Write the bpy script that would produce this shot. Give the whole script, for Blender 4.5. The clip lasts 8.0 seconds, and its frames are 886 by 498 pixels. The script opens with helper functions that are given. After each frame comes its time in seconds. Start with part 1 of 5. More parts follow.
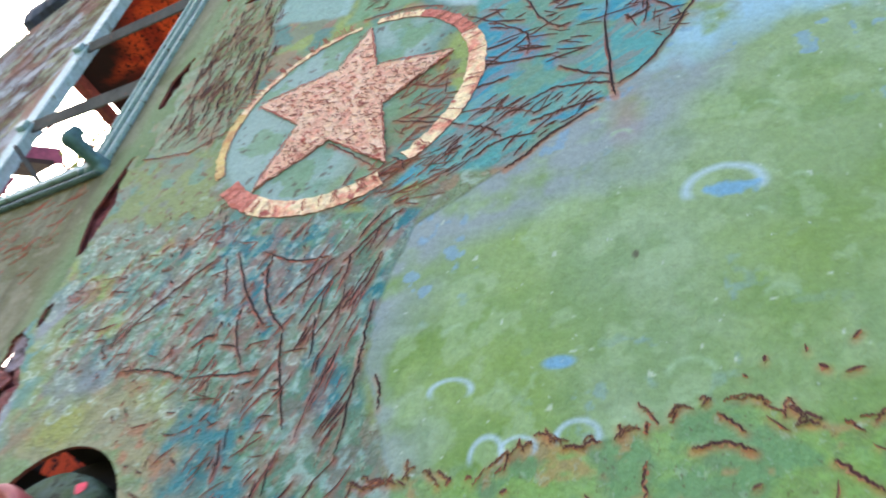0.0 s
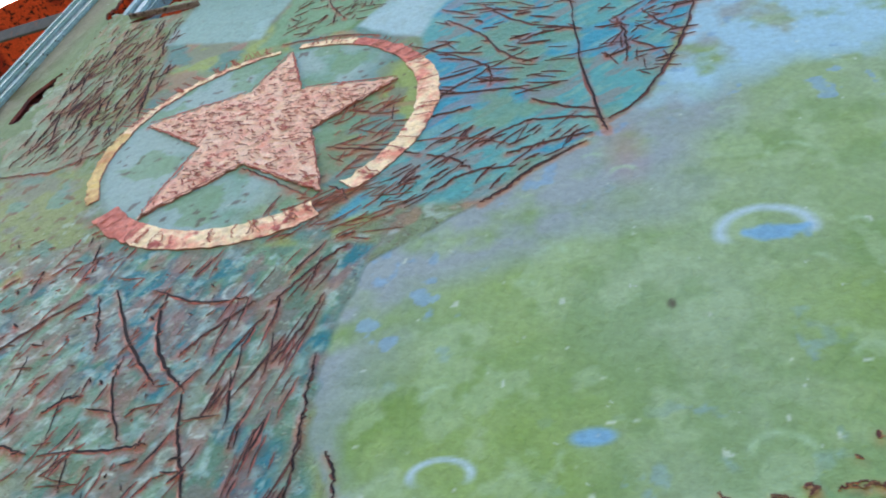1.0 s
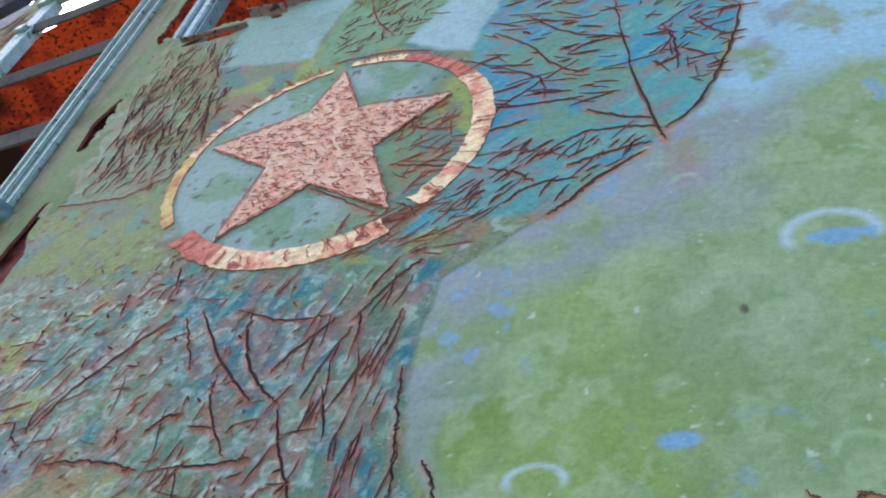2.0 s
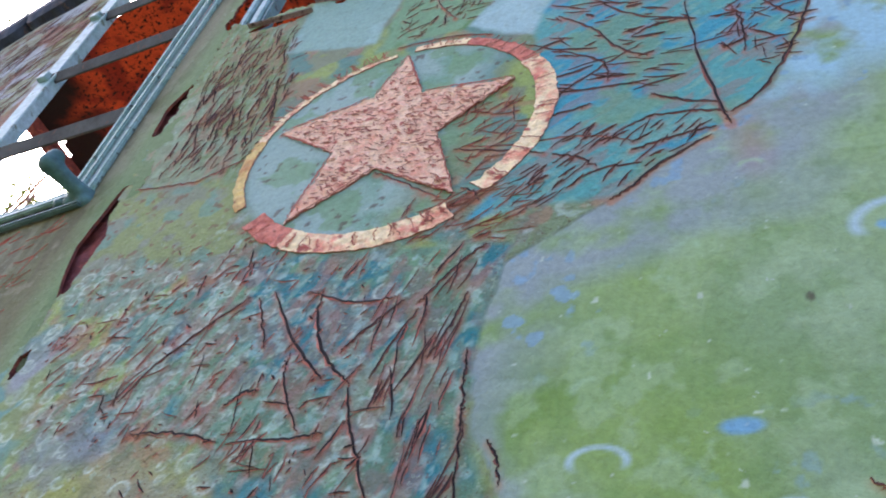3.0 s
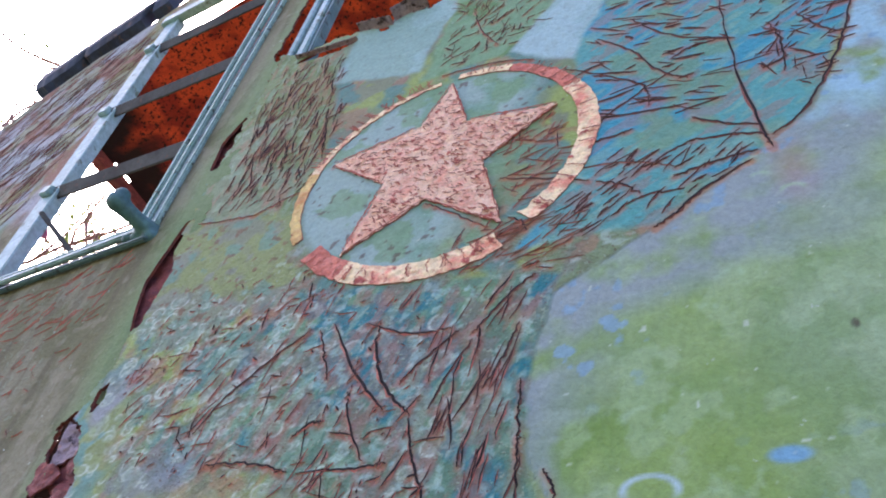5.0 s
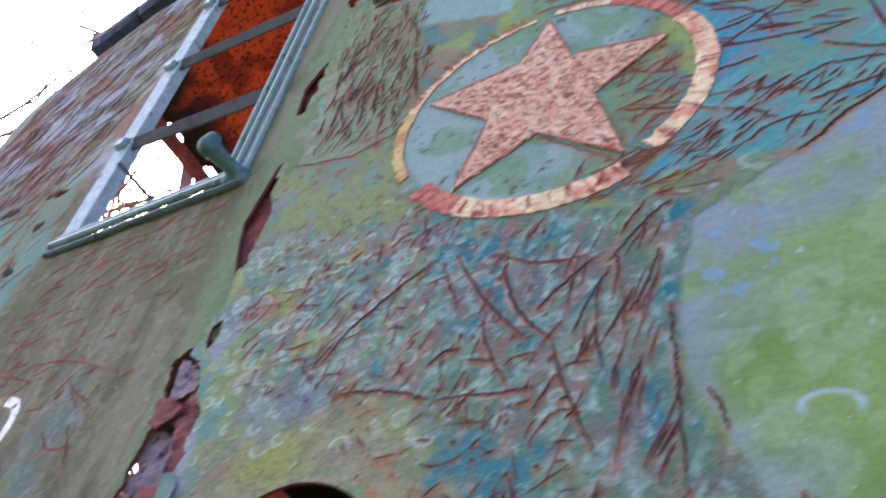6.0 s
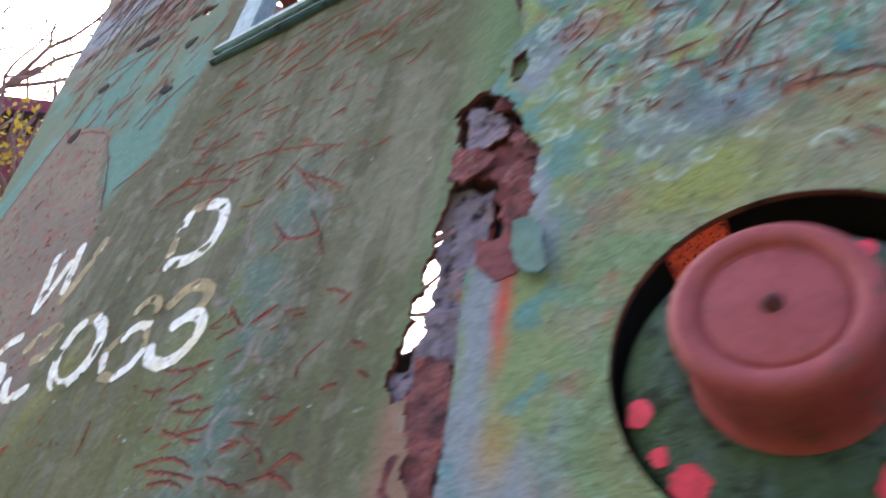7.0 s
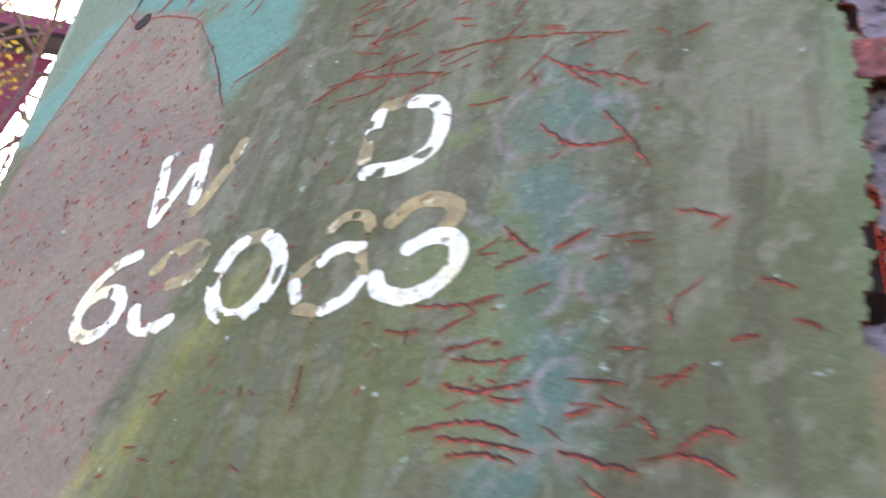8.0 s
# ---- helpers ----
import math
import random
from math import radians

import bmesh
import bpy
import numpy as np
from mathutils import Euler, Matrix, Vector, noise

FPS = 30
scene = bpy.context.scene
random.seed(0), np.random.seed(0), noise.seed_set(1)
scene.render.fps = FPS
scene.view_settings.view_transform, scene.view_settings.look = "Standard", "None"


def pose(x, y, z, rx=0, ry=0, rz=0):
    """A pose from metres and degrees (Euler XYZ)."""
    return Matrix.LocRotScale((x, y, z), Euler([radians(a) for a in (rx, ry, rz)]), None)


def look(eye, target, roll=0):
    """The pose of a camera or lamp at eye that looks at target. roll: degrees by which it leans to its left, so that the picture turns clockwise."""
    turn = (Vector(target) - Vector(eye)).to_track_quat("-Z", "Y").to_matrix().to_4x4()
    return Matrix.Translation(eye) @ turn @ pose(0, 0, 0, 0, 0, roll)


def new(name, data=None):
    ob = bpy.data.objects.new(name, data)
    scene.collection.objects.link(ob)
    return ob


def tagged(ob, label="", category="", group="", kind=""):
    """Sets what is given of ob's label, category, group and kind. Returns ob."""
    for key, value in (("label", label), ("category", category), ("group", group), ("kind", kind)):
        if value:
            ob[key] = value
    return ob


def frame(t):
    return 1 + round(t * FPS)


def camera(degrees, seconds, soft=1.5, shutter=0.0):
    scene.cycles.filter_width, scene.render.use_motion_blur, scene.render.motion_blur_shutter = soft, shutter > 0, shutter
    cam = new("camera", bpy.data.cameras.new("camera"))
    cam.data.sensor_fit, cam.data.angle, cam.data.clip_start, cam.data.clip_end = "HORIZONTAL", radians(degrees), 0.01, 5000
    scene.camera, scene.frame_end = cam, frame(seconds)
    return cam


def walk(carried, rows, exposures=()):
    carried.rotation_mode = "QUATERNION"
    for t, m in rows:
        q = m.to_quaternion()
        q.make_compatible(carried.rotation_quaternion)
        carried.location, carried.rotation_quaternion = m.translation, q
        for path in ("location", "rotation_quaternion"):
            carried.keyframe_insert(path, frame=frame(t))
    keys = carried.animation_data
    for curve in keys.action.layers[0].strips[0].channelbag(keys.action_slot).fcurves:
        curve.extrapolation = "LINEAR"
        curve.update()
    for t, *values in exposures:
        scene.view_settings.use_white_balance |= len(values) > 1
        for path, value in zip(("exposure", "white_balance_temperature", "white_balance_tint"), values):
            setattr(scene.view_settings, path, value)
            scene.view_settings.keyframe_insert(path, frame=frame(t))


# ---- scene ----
cam = camera(59.1, 8.0, soft=1.9, shutter=0.4)
PATH = [
    (0, (0.640, -0.628, 1.595), (-0.177, 0.665, 2.883), 12.2),
    (0.5, (0.520, -0.540, 1.665), (-0.066, 0.758, 3.069), 10.3),
    (1, (0.434, -0.496, 1.676), (0.032, 0.749, 3.189), 5.6),
    (1.5, (0.402, -0.524, 1.668), (-0.019, 0.714, 3.181), 4.9),
    (3, (0.398, -0.566, 1.647), (-0.220, 0.665, 3.097), 10.1),
    (3.5, (0.405, -0.594, 1.645), (-0.262, 0.626, 3.083), 11.0),
    (4, (0.413, -0.618, 1.643), (-0.281, 0.596, 3.073), 11.4),
    (5.3, (0.414, -0.617, 1.645), (-0.328, 0.564, 3.078), 11.8),
    (5.5, (0.390, -0.622, 1.637), (-0.361, 0.564, 3.061), 11.9),
    (6, (0.282, -0.627, 1.601), (-0.514, 0.591, 2.973), 12.3),
    (6.5, (0.070, -0.553, 1.547), (-0.832, 0.697, 2.821), 13.0),
    (7, (-0.195, -0.436, 1.574), (-1.143, 0.834, 2.793), 13.2),
    (7.5, (-0.388, -0.399, 1.570), (-1.352, 0.901, 2.743), 14.3),
    (8, (-0.605, -0.442, 1.602), (-1.415, 0.979, 2.752), 12.4),
]
EXPOSURES = [(0, 2.62, 6500, 11), (0.5, 2.46, 6450, 12), (1, 2.48, 6350, 14), (1.5, 2.43, 6250, 16), (3.5, 2.33, 6150, 23), (5.5, 2.34, 6100, 28), (6.0, 2.28, 6100, 28),
             (6.5, 2.05, 6150, 20), (7, 2.16, 6150, 18), (7.5, 2.70, 6150, 18), (8, 2.72, 6150, 19)]
walk(cam, [(t, look(eye, target, roll)) for t, eye, target, roll in PATH], EXPOSURES)

# ---- light: a bright hazy sky, a veiled sun ----
world = bpy.data.worlds.new("sky")
scene.world = world
world.use_nodes = True
wn = world.node_tree
sky = wn.nodes.new("ShaderNodeTexSky")
sky.sky_type, sky.sun_disc = "NISHITA", False
sky.sun_elevation, sky.sun_rotation = radians(42), radians(-60)
sky.air_density, sky.dust_density, sky.ozone_density = 0.7, 6.0, 0.3
wn.links.new(sky.outputs[0], wn.nodes["Background"].inputs["Color"])
wn.nodes["Background"].inputs["Strength"].default_value = 0.15
sun = new("sun", bpy.data.lights.new("sun", "SUN"))
sun.data.energy, sun.data.angle, sun.data.color = 1.0, radians(10), (1.0, 0.95, 0.88)
sun.matrix_world = look((-6.4, 3.7, 6.7), (0, 0, 0))


# ---- materials ----
def rgb(r, g, b):
    """Linear colour from display values 0 to 255."""
    return tuple(((c / 255 + 0.055) / 1.055) ** 2.4 if c > 10 else c / 255 / 12.92 for c in (r, g, b))


def material(name, base=None, second=None, third=None, attribute="", rough=0.5, metal=0.0, grain=90.0, blotch=9.0,
             bump=0.25, depth=0.002, cut=0.55, sharp=0.12, spec=0.4, speck_at=0.60, tone_by=0.40, blister=None, pits=None):
    """Two pigments in blotches, a third in specks, fine grain and relief."""
    m = bpy.data.materials.new(name)
    m.use_nodes = True
    nt, b = m.node_tree, m.node_tree.nodes["Principled BSDF"]

    def node(kind, **values):
        n = nt.nodes.new(kind)
        for key, value in values.items():
            n.inputs[key].default_value = value
        return n

    def mix(mode, fac, a, c):
        n = nt.nodes.new("ShaderNodeMix")
        n.data_type, n.blend_type = "RGBA", mode
        for slot, v in ((0, fac), (6, a), (7, c)):
            if isinstance(v, (int, float, tuple)):
                n.inputs[slot].default_value = v if slot == 0 else (*v[:3], 1)
            else:
                nt.links.new(v, n.inputs[slot])
        return n.outputs[2]

    def ramp(src, lo, hi):
        n = nt.nodes.new("ShaderNodeMapRange")
        n.inputs[1].default_value, n.inputs[2].default_value = lo, hi
        nt.links.new(src, n.inputs[0])
        return n.outputs[0]

    co = nt.nodes.new("ShaderNodeTexCoord").outputs["Object"]
    big = node("ShaderNodeTexNoise", Scale=blotch, Detail=6.0, Roughness=0.65)
    fine = node("ShaderNodeTexNoise", Scale=grain, Detail=5.0, Roughness=0.7)
    speck = node("ShaderNodeTexNoise", Scale=grain * 0.45, Detail=4.0, Roughness=0.6)
    for n in (big, fine, speck):
        nt.links.new(co, n.inputs["Vector"])
    if attribute:
        a = nt.nodes.new("ShaderNodeAttribute")
        a.attribute_name = attribute
        col = a.outputs["Color"]
    else:
        col = base
    if second:
        col = mix("MIX", ramp(big.outputs["Fac"], cut - sharp, cut + sharp), col, second)
    if third:
        col = mix("MIX", ramp(speck.outputs["Fac"], speck_at, speck_at + 0.07), col, third)
    relief = None
    if blister:
        # worn paint: pale chalky blisters, brown pinholes, mottling, as far as the wear reaches
        def times(x, y):
            n = nt.nodes.new("ShaderNodeMath")
            n.operation = "MULTIPLY"
            nt.links.new(x, n.inputs[0])
            if isinstance(y, float):
                n.inputs[1].default_value = y
            else:
                nt.links.new(y, n.inputs[1])
            return n.outputs[0]
        wear = a.outputs["Alpha"]
        chalk, pin, mott = (node("ShaderNodeTexNoise", Scale=k, Detail=3.0, Roughness=r) for k, r in ((62.0, 0.75), (150.0, 0.55), (34.0, 0.7)))
        for n in (chalk, pin, mott):
            nt.links.new(co, n.inputs["Vector"])
        col = mix("MIX", times(times(ramp(mott.outputs["Fac"], 0.50, 0.60), wear), 0.45), col, pits[0])
        col = mix("MIX", times(times(ramp(chalk.outputs["Fac"], 0.585, 0.64), wear), 0.60), col, blister)
        col = mix("MIX", times(times(ramp(pin.outputs["Fac"], 0.62, 0.68), wear), 0.75), col, pits[1])
        relief = times(times(chalk.outputs["Fac"], wear), 3.0)
    tone = nt.nodes.new("ShaderNodeMapRange")
    tone.inputs[1].default_value, tone.inputs[2].default_value = 0.25, 0.75
    tone.inputs[3].default_value, tone.inputs[4].default_value = 1 - tone_by, 1 + tone_by
    nt.links.new(fine.outputs["Fac"], tone.inputs[0])
    grey = nt.nodes.new("ShaderNodeCombineColor")
    for k in range(3):
        nt.links.new(tone.outputs[0], grey.inputs[k])
    col = mix("MULTIPLY", 0.8, col, grey.outputs[0])
    nt.links.new(col, b.inputs["Base Color"])
    r = nt.nodes.new("ShaderNodeMapRange")
    r.inputs[3].default_value, r.inputs[4].default_value = rough - 0.12, rough + 0.15
    nt.links.new(big.outputs["Fac"], r.inputs[0])
    nt.links.new(r.outputs[0], b.inputs["Roughness"])
    b.inputs["Metallic"].default_value = metal
    b.inputs["Specular IOR Level"].default_value = spec
    if bump:
        add = nt.nodes.new("ShaderNodeMath")
        add.operation = "ADD"
        nt.links.new(fine.outputs["Fac"], add.inputs[0])
        nt.links.new(speck.outputs["Fac"], add.inputs[1])
        if relief:
            more = nt.nodes.new("ShaderNodeMath")
            more.operation = "ADD"
            nt.links.new(add.outputs[0], more.inputs[0])
            nt.links.new(relief, more.inputs[1])
            add = more
        bn = nt.nodes.new("ShaderNodeBump")
        bn.inputs["Strength"].default_value, bn.inputs["Distance"].default_value = bump, depth
        nt.links.new(add.outputs[0], bn.inputs["Height"])
        nt.links.new(bn.outputs[0], b.inputs["Normal"])
    return m


# in both paints the whitish third colour paints small highlights on the relief
PAINT = material("old_paint", attribute="paint", third=rgb(172, 188, 180), speck_at=0.68, rough=0.62, spec=0.13, grain=120, bump=0.55, depth=0.004, tone_by=0.22,
                 blister=rgb(150, 172, 154), pits=(rgb(96, 100, 84), rgb(92, 62, 54)))
PAINT_OLIVE = material("old_olive_paint", attribute="paint", third=rgb(172, 188, 180), speck_at=0.68, rough=0.72, spec=0.06, grain=120, bump=0.55, depth=0.004, tone_by=0.22,
                 blister=rgb(150, 172, 154), pits=(rgb(96, 100, 84), rgb(92, 62, 54)))
EDGE = material("rusty_edge", rgb(120, 62, 52), rgb(74, 44, 46), rough=0.85, blotch=40, bump=0.5)
CRACK_DARK = material("crack_dark", rgb(34, 26, 28), rgb(24, 18, 22), rough=0.9, blotch=30, bump=0.3)
CRACK_BROWN = material("crack_brown", rgb(118, 72, 66), rgb(90, 66, 62), rough=0.85, blotch=26, bump=0.4)
SCRATCH_RED = material("scratch_red", rgb(200, 92, 84), rgb(170, 100, 88), rough=0.8, blotch=26, bump=0.3)
SCRATCH_DARK = material("scratch_dark", rgb(84, 50, 46), rgb(62, 40, 38), rough=0.9, blotch=26, bump=0.3)
FLAKE_RUST = material("flake_rust", rgb(176, 116, 88), rgb(140, 150, 104), rough=0.8, blotch=30, bump=0.4)
CRACK_RED = material("crack_red", rgb(178, 102, 92), rgb(150, 122, 112), rough=0.8, blotch=26, cut=0.52, bump=0.4)
STAR = material("star_paint", rgb(250, 214, 186), rgb(236, 166, 144), rgb(190, 98, 84), rough=0.6, blotch=30, grain=150, bump=1.0, depth=0.007, speck_at=0.585)
RING = material("ring_paint", rgb(238, 218, 176), rgb(222, 146, 122), rgb(168, 78, 68), rough=0.6, cut=0.53, sharp=0.08, blotch=26, grain=90, bump=0.8, depth=0.006, speck_at=0.57)
RING_RED = material("ring_red", rgb(206, 126, 108), rgb(168, 84, 74), rgb(104, 56, 50), rough=0.7, blotch=40, bump=0.8, depth=0.005)
RING_OCHRE = material("ring_ochre", rgb(204, 180, 110), rgb(186, 136, 86), rgb(140, 84, 62), rough=0.65, blotch=30, bump=0.6, depth=0.004)
WHITE = material("letter_white", rgb(234, 238, 234), rgb(230, 218, 172), rgb(150, 134, 112), rough=0.55, blotch=12, grain=90, cut=0.58, bump=0.4)
GHOST = material("letter_worn", rgb(168, 150, 104), rgb(128, 118, 90), rgb(210, 200, 170), rough=0.65, blotch=20, bump=0.4)
FRAME = material("frame_teal", rgb(132, 168, 174), rgb(156, 188, 202), rgb(96, 118, 108), rough=0.45, blotch=12, grain=60, bump=0.3)
CURL = material("curl_pale", rgb(88, 120, 106), rgb(104, 132, 124), rgb(72, 100, 86), rough=0.75, blotch=30, bump=0.3)
FRAME_GREEN = material("frame_green", rgb(116, 154, 146), rgb(140, 172, 176), rgb(66, 82, 72), rough=0.55, blotch=16, grain=90, bump=0.7, depth=0.005, cut=0.5)
FRAME_DARK = material("frame_dark", rgb(76, 108, 116), rgb(98, 130, 136), rgb(40, 44, 46), rough=0.55, blotch=14, grain=60)
CATCH = material("catch_teal", rgb(54, 92, 98), rgb(72, 116, 124), rgb(34, 44, 46), rough=0.5, blotch=30, grain=70)
STRIP = material("strip_dark_blue", rgb(46, 60, 82), rgb(34, 40, 52), rgb(84, 66, 62), rough=0.6, blotch=10, grain=50)
STAR_RED = material("star_rust", rgb(164, 84, 70), rgb(122, 62, 54), rough=0.85, blotch=40, bump=0.3)
BAR = material("bar_grey", rgb(58, 64, 62), rgb(44, 46, 46), rgb(84, 62, 52), rough=0.75, blotch=14)
ROOF_RUST = material("roof_rust", rgb(222, 84, 44), rgb(150, 44, 30), rgb(40, 20, 18), rough=0.8, blotch=6, speck_at=0.54, cut=0.52, grain=150, bump=0.4)
ROOF_SHEET = material("roof_sheet_rust", attribute="paint", third=rgb(38, 18, 18), rough=0.8, blotch=7, speck_at=0.55, grain=150, bump=0.4)
MAROON = material("primer_maroon", rgb(138, 76, 76), rgb(92, 54, 62), rgb(178, 100, 90), rough=0.8, blotch=18, bump=0.6, depth=0.004)
PITTED = material("pitted_iron", rgb(142, 130, 142), rgb(52, 42, 50), rgb(176, 140, 138), rough=0.75, blotch=55, grain=80, cut=0.58, sharp=0.05, bump=0.9, depth=0.008)
PLATE_RUST = material("plate_rust", rgb(144, 84, 82), rgb(84, 56, 62), rgb(186, 100, 90), rough=0.8, blotch=40, cut=0.52, bump=1.0, depth=0.008)
DARK_RUST = material("dark_rust", rgb(92, 66, 72), rgb(52, 38, 44), rgb(128, 84, 84), rough=0.85, blotch=34, bump=1.0, depth=0.008)
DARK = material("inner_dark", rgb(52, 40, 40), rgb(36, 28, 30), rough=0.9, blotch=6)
HUB = material("hub_red", rgb(160, 76, 76), rgb(140, 60, 62), rgb(118, 72, 66), rough=0.5, blotch=26, grain=110, bump=0.3, depth=0.002, tone_by=0.2)
HUB_DARK = material("hub_pin", rgb(84, 44, 44), rgb(60, 34, 36), rough=0.7, blotch=30, bump=0.2)
FLANGE = material("flange_green", rgb(62, 88, 52), rgb(82, 104, 98), rgb(36, 52, 32), rough=0.75, blotch=22, grain=110, bump=1.0, depth=0.008, speck_at=0.54)
FLANGE_RED = material("flange_red", rgb(220, 62, 84), rgb(200, 54, 70), rough=0.6, blotch=20)
# near-black pigment that stands in for the shade in gaps
GAP_SHADE = material("gap_shade_black", rgb(22, 20, 20), rough=0.9, bump=0)
SHED_RED = material("shed_red", rgb(150, 76, 100), rgb(118, 56, 80), rough=0.7, blotch=3, grain=20)
BARK = material("bark", rgb(140, 110, 108), rgb(112, 88, 86), rough=0.9, blotch=5, grain=30)
LEAF = material("leaf_green", rgb(128, 150, 84), rgb(170, 170, 96), rough=0.6, blotch=1.5, grain=8, bump=0)
LEAF_YELLOW = material("leaf_yellow", rgb(226, 200, 84), rgb(200, 170, 50), rough=0.6, blotch=2, grain=8, bump=0)
GROUND = material("ground_grass", rgb(98, 104, 64), rgb(120, 104, 80), rgb(70, 84, 44), rough=0.95, blotch=0.6, grain=8, bump=0.5, depth=0.02)


# ---- helpers for shapes ----
def hashed(i, j, seed):
    h = (i.astype(np.int64) * 374761393 + j.astype(np.int64) * 668265263 + seed * 982451653) & 0x7FFFFFFF
    h = ((h ^ (h >> 13)) * 1274126177) & 0x7FFFFFFF
    return ((h ^ (h >> 16)) & 0xFFFF) / 65535.0


def grainy(x, z, scale, seed=0, octaves=3):
    """Smooth noise from 0 to 1 over the wall's x and z."""
    total, amp, norm = 0.0, 1.0, 0.0
    for o in range(octaves):
        u, v = x * scale * 2 ** o + 31.7 * o + 400, z * scale * 2 ** o + 17.3 * o + 400
        i, j = np.floor(u), np.floor(v)
        f, g = u - i, v - j
        f, g = f * f * (3 - 2 * f), g * g * (3 - 2 * g)
        a, b = hashed(i, j, seed + o), hashed(i + 1, j, seed + o)
        c, d = hashed(i, j + 1, seed + o), hashed(i + 1, j + 1, seed + o)
        total = total + amp * ((a * (1 - f) + b * f) * (1 - g) + (c * (1 - f) + d * f) * g)
        norm += amp
        amp *= 0.5
    return total / norm


def polygon(x, z, pts):
    """Signed distance to a closed outline, negative inside."""
    best = np.full(np.shape(x), 1e9)
    inside = np.zeros(np.shape(x), bool)
    for (x0, z0), (x1, z1) in zip(pts, pts[1:] + pts[:1]):
        ex, ez = x1 - x0, z1 - z0
        t = np.clip(((x - x0) * ex + (z - z0) * ez) / (ex * ex + ez * ez + 1e-12), 0, 1)
        best = np.minimum(best, (x - x0 - t * ex) ** 2 + (z - z0 - t * ez) ** 2)
        with np.errstate(divide="ignore", invalid="ignore"):
            cross = ((z0 > z) != (z1 > z)) & (x < ex * (z - z0) / (ez if ez else 1e-12) + x0)
        inside ^= cross
    return np.where(inside, -1, 1) * np.sqrt(best)


def stroke(x, z, pts, width):
    """Signed distance to a line of some width."""
    best = np.full(np.shape(x), 1e9)
    for (x0, z0), (x1, z1) in zip(pts, pts[1:]):
        ex, ez = x1 - x0, z1 - z0
        t = np.clip(((x - x0) * ex + (z - z0) * ez) / (ex * ex + ez * ez + 1e-12), 0, 1)
        best = np.minimum(best, (x - x0 - t * ex) ** 2 + (z - z0 - t * ez) ** 2)
    return np.sqrt(best) - width / 2


def arc(cx, cz, rx, rz, a0, a1, n=14):
    return [(cx + rx * math.cos(radians(a0 + (a1 - a0) * k / n)), cz + rz * math.sin(radians(a0 + (a1 - a0) * k / n))) for k in range(n + 1)]


def mesh_object(name, verts, faces, materials, index=None, smooth=True):
    me = bpy.data.meshes.new(name)
    me.from_pydata(verts, [], faces)
    for m in materials:
        me.materials.append(m)
    if index is not None:
        me.polygons.foreach_set("material_index", np.asarray(index, np.int32))
    me.polygons.foreach_set("use_smooth", np.full(len(me.polygons), smooth))
    me.update()
    return new(name, me)


def child(ob, parent, label=""):
    ob.parent = parent
    return tagged(ob, label)


def sheet(name, shape, bounds, step, depth, materials, paint=None, thick=0.006):
    """A sheet of metal or paint over the wall's x and z, cut to a shape (negative inside); depth gives its y."""
    x0, z0, x1, z1 = bounds
    nx, nz = int((x1 - x0) / step) + 1, int((z1 - z0) / step) + 1
    x, z = np.meshgrid(x0 + step * np.arange(nx), z0 + step * np.arange(nz))
    d = shape(x, z)
    e = step * 0.3
    gx, gz = (shape(x + e, z) - shape(x - e, z)) / (2 * e), (shape(x, z + e) - shape(x, z - e)) / (2 * e)
    g = np.sqrt(gx * gx + gz * gz) + 1e-6
    near = np.abs(d) < 0.62 * step
    keep = (d < 0) | near
    x, z = np.where(near, x - d * gx / g, x), np.where(near, z - d * gz / g, z)
    y = depth(x, z)
    ids = np.arange(nx * nz).reshape(nz, nx)
    ok = keep[:-1, :-1] & keep[1:, :-1] & keep[:-1, 1:] & keep[1:, 1:]
    quads = np.stack([ids[:-1, :-1], ids[:-1, 1:], ids[1:, 1:], ids[1:, :-1]], -1)[ok]
    used, inverse = np.unique(quads, return_inverse=True)
    quads = inverse.reshape(-1, 4)
    co = np.stack([x.ravel()[used], y.ravel()[used], z.ravel()[used]], -1)
    edges = np.concatenate([quads[:, [k, (k + 1) % 4]] for k in range(4)])
    key = np.sort(edges, 1)
    key = key[:, 0].astype(np.int64) * (len(co) + 1) + key[:, 1]
    _, first, count = np.unique(key, return_index=True, return_counts=True)
    rim = edges[first[count == 1]]
    n, k = len(co), len(rim)
    a, b = co[rim[:, 0]], co[rim[:, 1]]
    back = np.array([0, thick, 0])
    everything = np.concatenate([co, a, b, a + back, b + back])
    r = np.arange(k)
    sides = np.stack([n + r, n + 2 * k + r, n + 3 * k + r, n + k + r], -1)
    faces = np.concatenate([quads, sides]) if k else quads
    ob = mesh_object(name, everything.tolist(), faces.tolist(), materials, np.r_[np.zeros(len(quads)), np.full(k, len(materials) - 1)])
    if paint:
        c = paint(everything[:, 0], everything[:, 2])
        at = ob.data.color_attributes.new("paint", "FLOAT_COLOR", "POINT")
        if c.shape[1] == 3:
            c = np.concatenate([c, np.ones((len(c), 1))], 1)
        at.data.foreach_set("color", c.ravel())
    return ob


def bm_object(name, bm, mat, smooth=False):
    me = bpy.data.meshes.new(name)
    bm.to_mesh(me)
    bm.free()
    me.materials.append(mat)
    me.polygons.foreach_set("use_smooth", np.full(len(me.polygons), smooth))
    return new(name, me)


